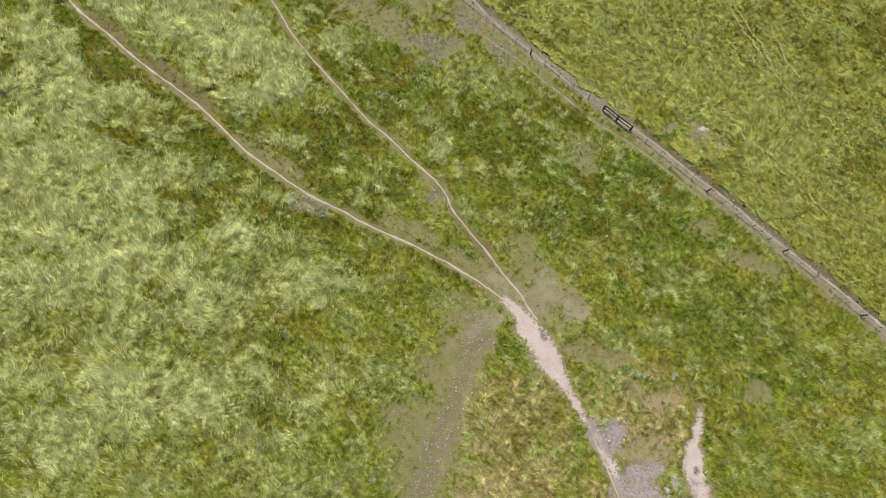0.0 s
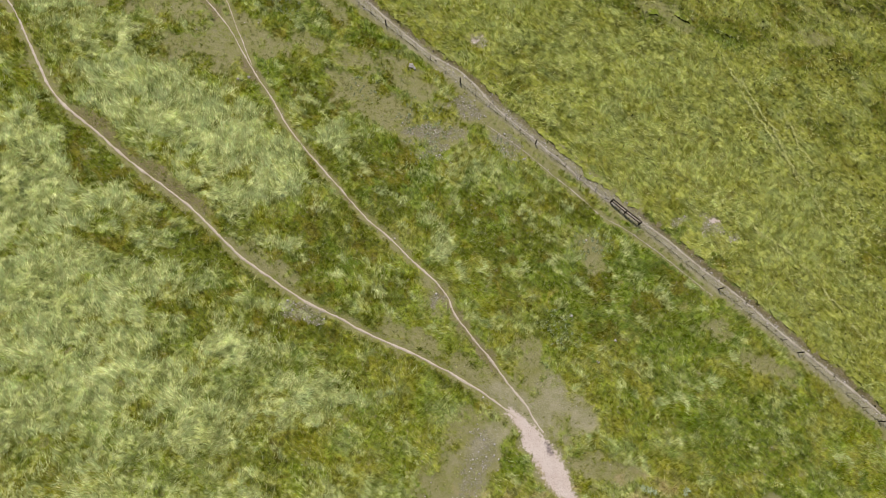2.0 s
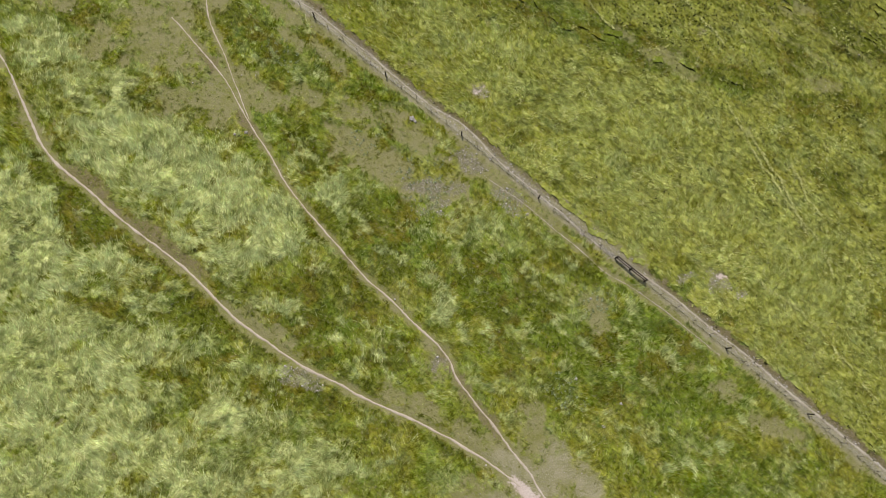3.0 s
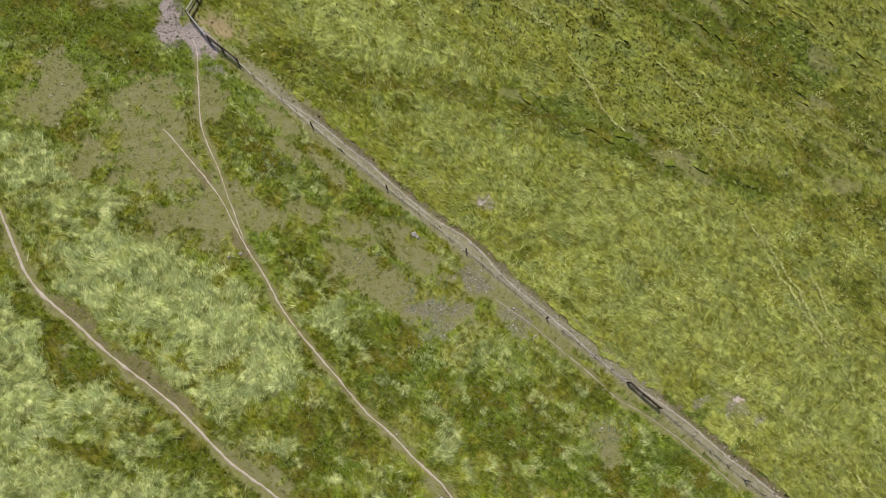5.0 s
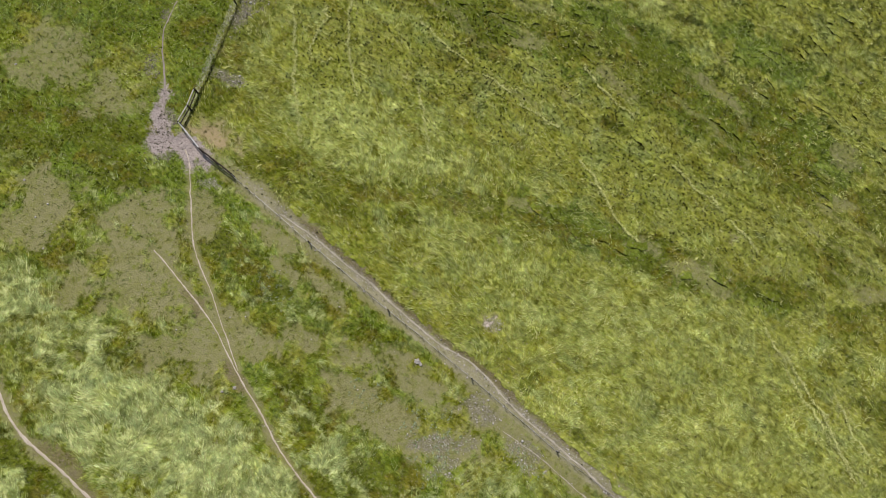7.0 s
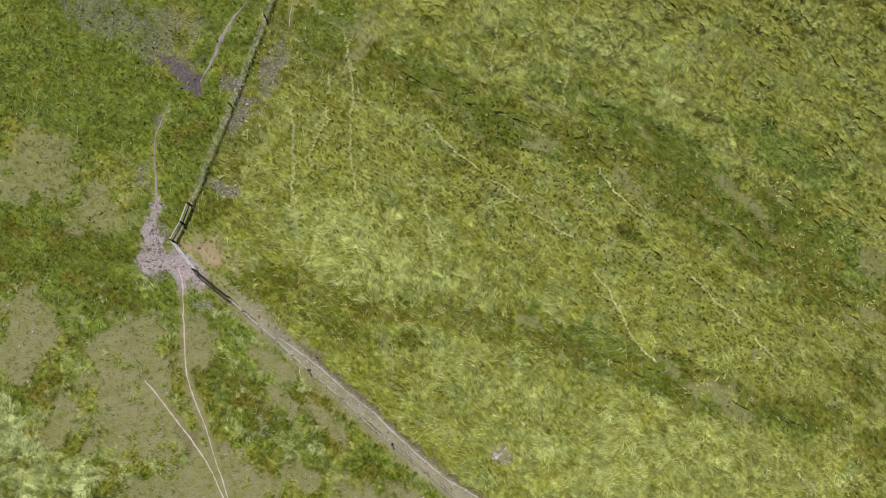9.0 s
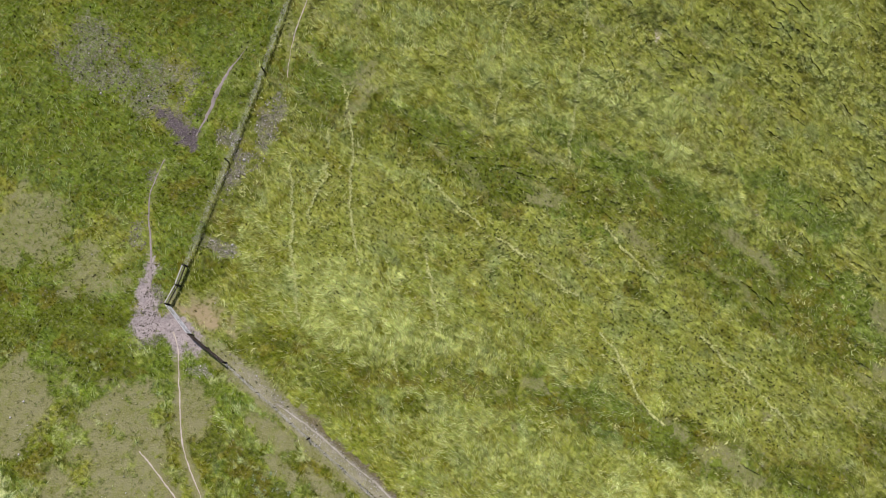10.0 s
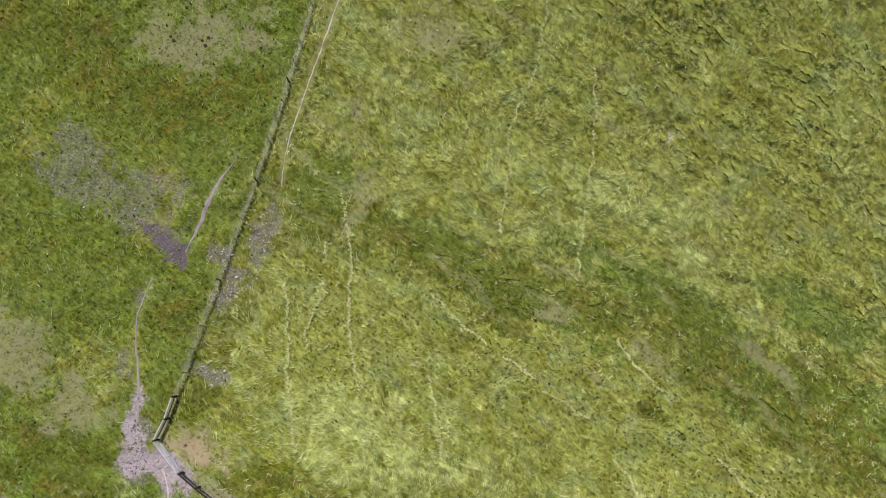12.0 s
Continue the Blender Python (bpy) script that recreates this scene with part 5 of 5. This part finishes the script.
def fence_grass_shade(seed):
    """Rank grass that the mower and the cattle leave along the foot of the fence, dark also for the netting's shadow.
    """
    rng = np.random.default_rng(seed)
    xs, ys = [], []
    for (ax, ay), (bx, by) in zip(FENCE_ALL, FENCE_ALL[1:]):
        d = math.hypot(bx - ax, by - ay)
        rank = 1.0 if ay > 66 else 1.3
        n = int(d * (60 if 68 < by < 92 else 28) * rank)
        k = rng.random(n)
        off = rng.normal(0.28 if ay > 66 else 0.0, 0.08 if ay > 66 else 0.04, n)
        xs.append(ax + k * (bx - ax) - (by - ay) / d * off)
        ys.append(ay + k * (by - ay) + (bx - ax) / d * off)
    x, y = np.concatenate(xs), np.concatenate(ys)
    ok = inside_field(x, y) & (fbm(x, y, 1.6, 161, 2) > np.where(y > 66, 0.2, 0.36))
    x, y = x[ok], y[ok]
    p = plan(x, y)
    p["tall"] = np.where(y > 66, 0.4, 0.1)
    return blades("fence_grass_shade", x, y, p, seed, "rank green grass along the foot of the fence, darkened for the netting's shadow", RANK_SHADE, rng.uniform(0.2, 0.9, x.size), 0.8, 3.0, 0.5)


fence_grass_shade(8)


# ---- fence ----
def part(name, bm, mat, parent, label=""):
    me = bpy.data.meshes.new(name)
    bm.to_mesh(me)
    bm.free()
    me.materials.append(mat)
    ob = new(name, me)
    ob.parent = parent
    return tagged(ob, label)


def rod(a, b, r1, r2=None, sides=8, cap=0.15, bm=None):
    """A round bar from a to b, its ends chamfered."""
    bm = bm or bmesh.new()
    a, b = Vector(a), Vector(b)
    r2 = r1 if r2 is None else r2
    d = (b - a).normalized()
    u = d.orthogonal().normalized()
    w = d.cross(u)
    rings = []
    for pos, r in ((a, r1), (b - d * r2 * cap * 2, r2), (b, r2 * (1 - cap))):
        rings.append([bm.verts.new(pos + r * (u * math.cos(2 * math.pi * i / sides) + w * math.sin(2 * math.pi * i / sides))) for i in range(sides)])
    for lo, hi in zip(rings, rings[1:]):
        for i in range(sides):
            bm.faces.new((lo[i], lo[(i + 1) % sides], hi[(i + 1) % sides], hi[i]))
    bm.faces.new(rings[0][::-1])
    bm.faces.new(rings[-1])
    return bm


def steel_post(foot, high, along):
    """A T-section steel post with a flange and a stem."""
    bm = bmesh.new()
    a = Vector((along[0], along[1], 0)).normalized()
    n = Vector((-a.y, a.x, 0))
    for mid, half_a, half_n in ((Vector((0, 0, 0)), 0.022, 0.004), (n * 0.02, 0.004, 0.018)):
        box = []
        for zz in (-0.2, high):
            box += [bm.verts.new(Vector(foot) + mid + a * (sa * half_a) + n * (sn * half_n) + Vector((0, 0, zz))) for sa, sn in ((-1, -1), (1, -1), (1, 1), (-1, 1))]
        for f in ((3, 2, 1, 0), (4, 5, 6, 7), (0, 1, 5, 4), (1, 2, 6, 5), (2, 3, 7, 6), (3, 0, 4, 7)):
            bm.faces.new([box[i] for i in f])
    return bm


def at(x, y, up=0.0):
    return Vector((x, y, float(ground_z(x, y)) + up))


def wire_fence(pts, braced, label, seed, start=0, rail=None):
    """A stock fence: wooden posts at pts, four steel posts between, nine strands of wire; rails between the posts in braced (pairs of indices)."""
    rng = random.Random(seed)
    rail = rail or DARK_WOOD
    thing = tagged(new("wire_fence"), label, "fence", group="fences of the meadow")
    thing.location = at(*pts[start])
    base = thing.location.copy()
    tops = {}
    brace_ends = {i for pair in braced for i in pair}
    for i in range(start, len(pts)):
        x, y = pts[i]
        r, high = (0.085, 1.15) if i in brace_ends else (0.065, 1.08)
        high += rng.uniform(-0.05, 0.05)
        tilt = Vector((rng.uniform(-0.04, 0.04), rng.uniform(-0.04, 0.04), 0))
        foot = at(x, y, -0.25) - base
        tops[i] = at(x, y, high) - base + tilt
        part("post", rod(foot, tops[i], r * 1.05, r * 0.95, 9), DARK_WOOD, thing)
    for i, j in braced:
        a, b = tops[i].copy(), tops[j].copy()
        a.z -= 0.08
        b.z -= 0.08
        part("brace_rail", rod(a, b, 0.068, 0.062, 8), rail, thing, "weathered grey wooden rail" if rail is WOOD else "")
        # lower rail added to thicken the dark line that rail and netting shadows make
        low = Vector((0, 0, 0.55))
        part("shadow_rail", rod(a - low, b - low, 0.06, 0.055, 8), DARK_WOOD, thing)
    stays = []
    for i in range(start, len(pts) - 1):
        (ax, ay), (bx, by) = pts[i], pts[i + 1]
        d = math.hypot(bx - ax, by - ay)
        n = 0 if d < 6 else 4
        feet = [(ax, ay)]
        for k in range(1, n + 1):
            f = k / (n + 1)
            x, y = ax + f * (bx - ax) + rng.uniform(-0.05, 0.05), ay + f * (by - ay) + rng.uniform(-0.05, 0.05)
            part("steel_post", steel_post(at(x, y) - base, 1.0 + rng.uniform(-0.06, 0.04), (bx - ax, by - ay)), STEEL, thing)
            feet.append((x, y))
        stays += feet
    stays.append(pts[-1])
    for up in (0.06, 0.16, 0.26, 0.36, 0.47, 0.58, 0.7, 0.83, 0.97):
        bm = bmesh.new()
        for (ax, ay), (bx, by) in zip(stays, stays[1:]):
            rod(at(ax, ay, up) - base, at(bx, by, up) - base, 0.004, 0.004, 4, 0.05, bm)
        part("wire", bm, WIRE, thing)
    # woven stays between the strands
    bm = bmesh.new()
    for (ax, ay), (bx, by) in zip(stays, stays[1:]):
        n = max(1, int(math.hypot(bx - ax, by - ay) / 0.17))
        for k in range(n):
            f = (k + 0.5) / n
            x, y = ax + f * (bx - ax), ay + f * (by - ay)
            rod(at(x, y, 0.02) - base, at(x, y, 0.83) - base, 0.004, 0.004, 3, 0.05, bm)
    part("netting", bm, WIRE, thing, "grey woven wire netting")
    return thing


wire_fence(FENCE_SOUTH, [(1, 2), (2, 3), (8, 9), (9, 10)], "stock fence of dark wooden posts, steel posts and wire", 5, start=1)
wire_fence(FENCE_NORTH, [(0, 1), (1, 2)], "stock fence with a corner brace of wooden rails", 7, rail=WOOD)


def field_gate(a, b):
    """A tube gate between two posts: frame, bars and a diagonal."""
    thing = tagged(new("field_gate"), "closed pale galvanised tube gate beside the corner post", "gate")
    foot_a, foot_b = at(*a), at(*b)
    thing.location = foot_a
    d = foot_b - foot_a
    p0, p1 = d * 0.05, d * 0.95
    up = Vector((0, 0, 1))
    for h in (0.2, 0.42, 0.64, 0.88, 1.18):
        part("bar", rod(p0 + up * h, p1 + up * h, 0.03 if h in (0.2, 1.18) else 0.018, None, 8), GALVANISED, thing)
    for p in (p0, p1, (p0 + p1) / 2):
        part("upright", rod(p + up * 0.17, p + up * 1.2, 0.028, None, 8), GALVANISED, thing)
    part("diagonal", rod(p0 + up * 0.2, p1 + up * 1.18, 0.016, None, 6), GALVANISED, thing)
    return thing


field_gate(FENCE_SOUTH[0], FENCE_SOUTH[1])


# ---- stones and plants ----
def stone_mesh(rng, r):
    bm = bmesh.new()
    bmesh.ops.create_icosphere(bm, subdivisions=2, radius=r)
    for v in bm.verts:
        v.co *= 0.75 + 0.5 * noise.noise(v.co / r * 0.9 + Vector((rng.random() * 9, 0, 0)))
        v.co.z *= 0.6
    me = bpy.data.meshes.new("stone")
    bm.to_mesh(me)
    bm.free()
    me.materials.append(ROCK)
    return me


stone_rng = random.Random(12)
for x, y, r in ((-3.5, 43.3, 0.36), (-3.2, 43.0, 0.22), (14.8, 12.3, 0.24), (16.7, 14.4, 0.17), (12.4, 16.7, 0.2), (20.8, -9.9, 0.42), (-44.2, 72.8, 0.16),
                (-41.3, 60.4, 0.16), (-21.1, 40.6, 0.2), (-20.1, 40.9, 0.22)):
    ob = tagged(new("stone", stone_mesh(stone_rng, r)), "pale weathered field stone bedded in the turf", "stone", group="stones in the meadow")
    ob.location = at(x, y, 0.15 * r)


def pebbles(count, seed):
    """Small pale stones over the stony ground."""
    rng = np.random.default_rng(seed)
    x, y = rng.uniform(-49, 57, count), rng.uniform(-23, 117, count)
    p = plan(x, y)
    keep = rng.random(count) < (p["stony"] * np.where((x < -24.5) & (y > 62), 0.06, np.where(y > 66, 0.95, 0.6)) + 0.02 * p["worn"]) * (1 - 0.8 * p["mud"])
    x, y = x[keep], y[keep]
    n = x.size
    r = rng.gamma(2.0, 0.017, n) + 0.022
    turn = rng.uniform(0, 6.28, n)
    unit = np.array([(1, 0, 0), (0.25, 0.9, 0.1), (-0.8, 0.5, 0), (-0.7, -0.6, 0.1), (0.3, -0.85, 0), (0.1, 0.05, 0.65), (0, 0, -0.5)])
    tris = np.array([(0, 1, 5), (1, 2, 5), (2, 3, 5), (3, 4, 5), (4, 0, 5), (1, 0, 6), (2, 1, 6), (3, 2, 6), (4, 3, 6), (0, 4, 6)])
    c, s = np.cos(turn)[:, None], np.sin(turn)[:, None]
    lumpy = unit[None] * (r[:, None, None] * rng.uniform(0.75, 1.25, (n, 7, 1)))
    v = np.stack([x[:, None] + lumpy[:, :, 0] * c - lumpy[:, :, 1] * s, y[:, None] + lumpy[:, :, 0] * s + lumpy[:, :, 1] * c,
                  ground_z(x, y)[:, None] + lumpy[:, :, 2] + 0.01], -1)
    faces = (tris[None] + 7 * np.arange(n)[:, None, None]).reshape(-1, 3)
    return tagged(new("pebbles", sheet("pebbles", v.reshape(-1, 3), faces, PEBBLE)), "scattered small pale stones on trodden ground", "pebbles", kind="stuff")


pebbles(200000, 21)


def clods(count, seed):
    """Lumps of mud that cattle have trodden up round the spring and the gate."""
    rng = np.random.default_rng(seed)
    x, y = rng.uniform(-43, -18, count), rng.uniform(62, 96, count)
    p = plan(x, y)
    keep = rng.random(count) < np.clip(0.8 * p["stony"] + 0.9 * p["mud"] + 0.12 * p["clay"], 0, 1)
    x, y = x[keep], y[keep]
    n = x.size
    r = rng.gamma(3.0, 0.012, n) + 0.022
    ring = np.arange(6) * 1.047
    unit = np.concatenate([np.stack([np.cos(ring), np.sin(ring), 0 * ring - 0.3], 1), np.stack([0.6 * np.cos(ring + 0.5), 0.6 * np.sin(ring + 0.5), 0 * ring + 0.6], 1), [(0, 0, 0.8)]])
    tris = [(i, (i + 1) % 6, 6 + i) for i in range(6)] + [((i + 1) % 6, 6 + (i + 1) % 6, 6 + i) for i in range(6)] + [(6 + i, 6 + (i + 1) % 6, 12) for i in range(6)]
    lumpy = unit[None] * (r[:, None, None] * rng.uniform(0.7, 1.3, (n, 13, 1)))
    v = np.stack([x[:, None] + lumpy[:, :, 0], y[:, None] + lumpy[:, :, 1], ground_z(x, y)[:, None] + lumpy[:, :, 2]], -1)
    faces = (np.array(tris)[None] + 13 * np.arange(n)[:, None, None]).reshape(-1, 3)
    return tagged(new("mud_clods", sheet("mud_clods", v.reshape(-1, 3), faces, CLOD)), "trodden clods of grey-violet mud round a damp hollow", "mud", kind="stuff")


clods(26000, 23)


def rosette(x, y, r, seed):
    """A thistle: a low rosette of lobed leaves round a tight heart."""
    rng = random.Random(seed)
    thing = tagged(new("thistle"), "low grey-green thistle rosette in the grass", "plant", group="thistles")
    thing.location = at(x, y)
    for i in range(13):
        a = i * 2.4 + rng.uniform(-0.2, 0.2)
        length = r * (1.0 if i < 8 else 0.6) * rng.uniform(0.8, 1.15)
        rise = 0.25 if i < 8 else 0.7
        u, w = Vector((math.cos(a), math.sin(a), 0)), Vector((-math.sin(a), math.cos(a), 0))
        bm = bmesh.new()
        rows = []
        for k in range(7):
            t = k / 6
            half = 0.16 * r * math.sin(math.pi * min(1, 0.12 + 0.85 * t)) * (1.25 if k % 2 else 0.7)
            mid = u * (length * t) + Vector((0, 0, 0.04 + length * rise * t * (1 - 0.6 * t)))
            rows.append((bm.verts.new(mid - w * half), bm.verts.new(mid - Vector((0, 0, 0.015))), bm.verts.new(mid + w * half)))
        for lo, hi in zip(rows, rows[1:]):
            for j in (0, 1):
                bm.faces.new((lo[j], lo[j + 1], hi[j + 1], hi[j]))
        part("leaf", bm, LEAF, thing)
    return thing


for i, (x, y, r) in enumerate(((-6.3, -8.5, 0.42), (18.9, 0.7, 0.45), (18.3, 0.9, 0.38), (19.4, 0.5, 0.35), (22.5, 0.6, 0.42), (22.3, 0.3, 0.3), (-15.8, -5.8, 0.4), (-16.2, -5.4, 0.34))):
    rosette(x, y, r, 40 + i)


def dung_pat(x, y, r, seed):
    """A flat, ringed pat."""
    rng = random.Random(seed)
    bm = bmesh.new()
    rings = []
    for rad, up in ((1.0, -0.02), (0.95, 0.03), (0.7, 0.05), (0.55, 0.035), (0.25, 0.06)):
        rings.append([bm.verts.new((r * rad * math.cos(a) * (1 + 0.15 * math.sin(3 * a + seed)), r * rad * math.sin(a) * (1 + 0.12 * math.cos(2 * a + seed)), up))
                      for a in [2 * math.pi * i / 12 for i in range(12)]])
    for lo, hi in zip(rings, rings[1:]):
        for i in range(12):
            bm.faces.new((lo[i], lo[(i + 1) % 12], hi[(i + 1) % 12], hi[i]))
    bm.faces.new(rings[-1])
    me = bpy.data.meshes.new("dung_pat")
    bm.to_mesh(me)
    bm.free()
    me.materials.append(DUNG)
    ob = tagged(new("dung_pat", me), "dark dried cow pat on short turf", "dung", group="cow pats")
    ob.matrix_world = Matrix.Translation(at(x, y, 0.02)) @ pose(0, 0, 0, 0, 0, rng.uniform(0, 360))


for i, (x, y) in enumerate(((-29.3, 106.0), (-28.9, 104.9), (-28.6, 104.5), (-25.8, 104.5), (-25.2, 104.8), (-25.5, 104.0), (-24.9, 106.9), (-27.4, 107.8))):
    dung_pat(x, y, 0.13 + 0.03 * (i % 3), i)
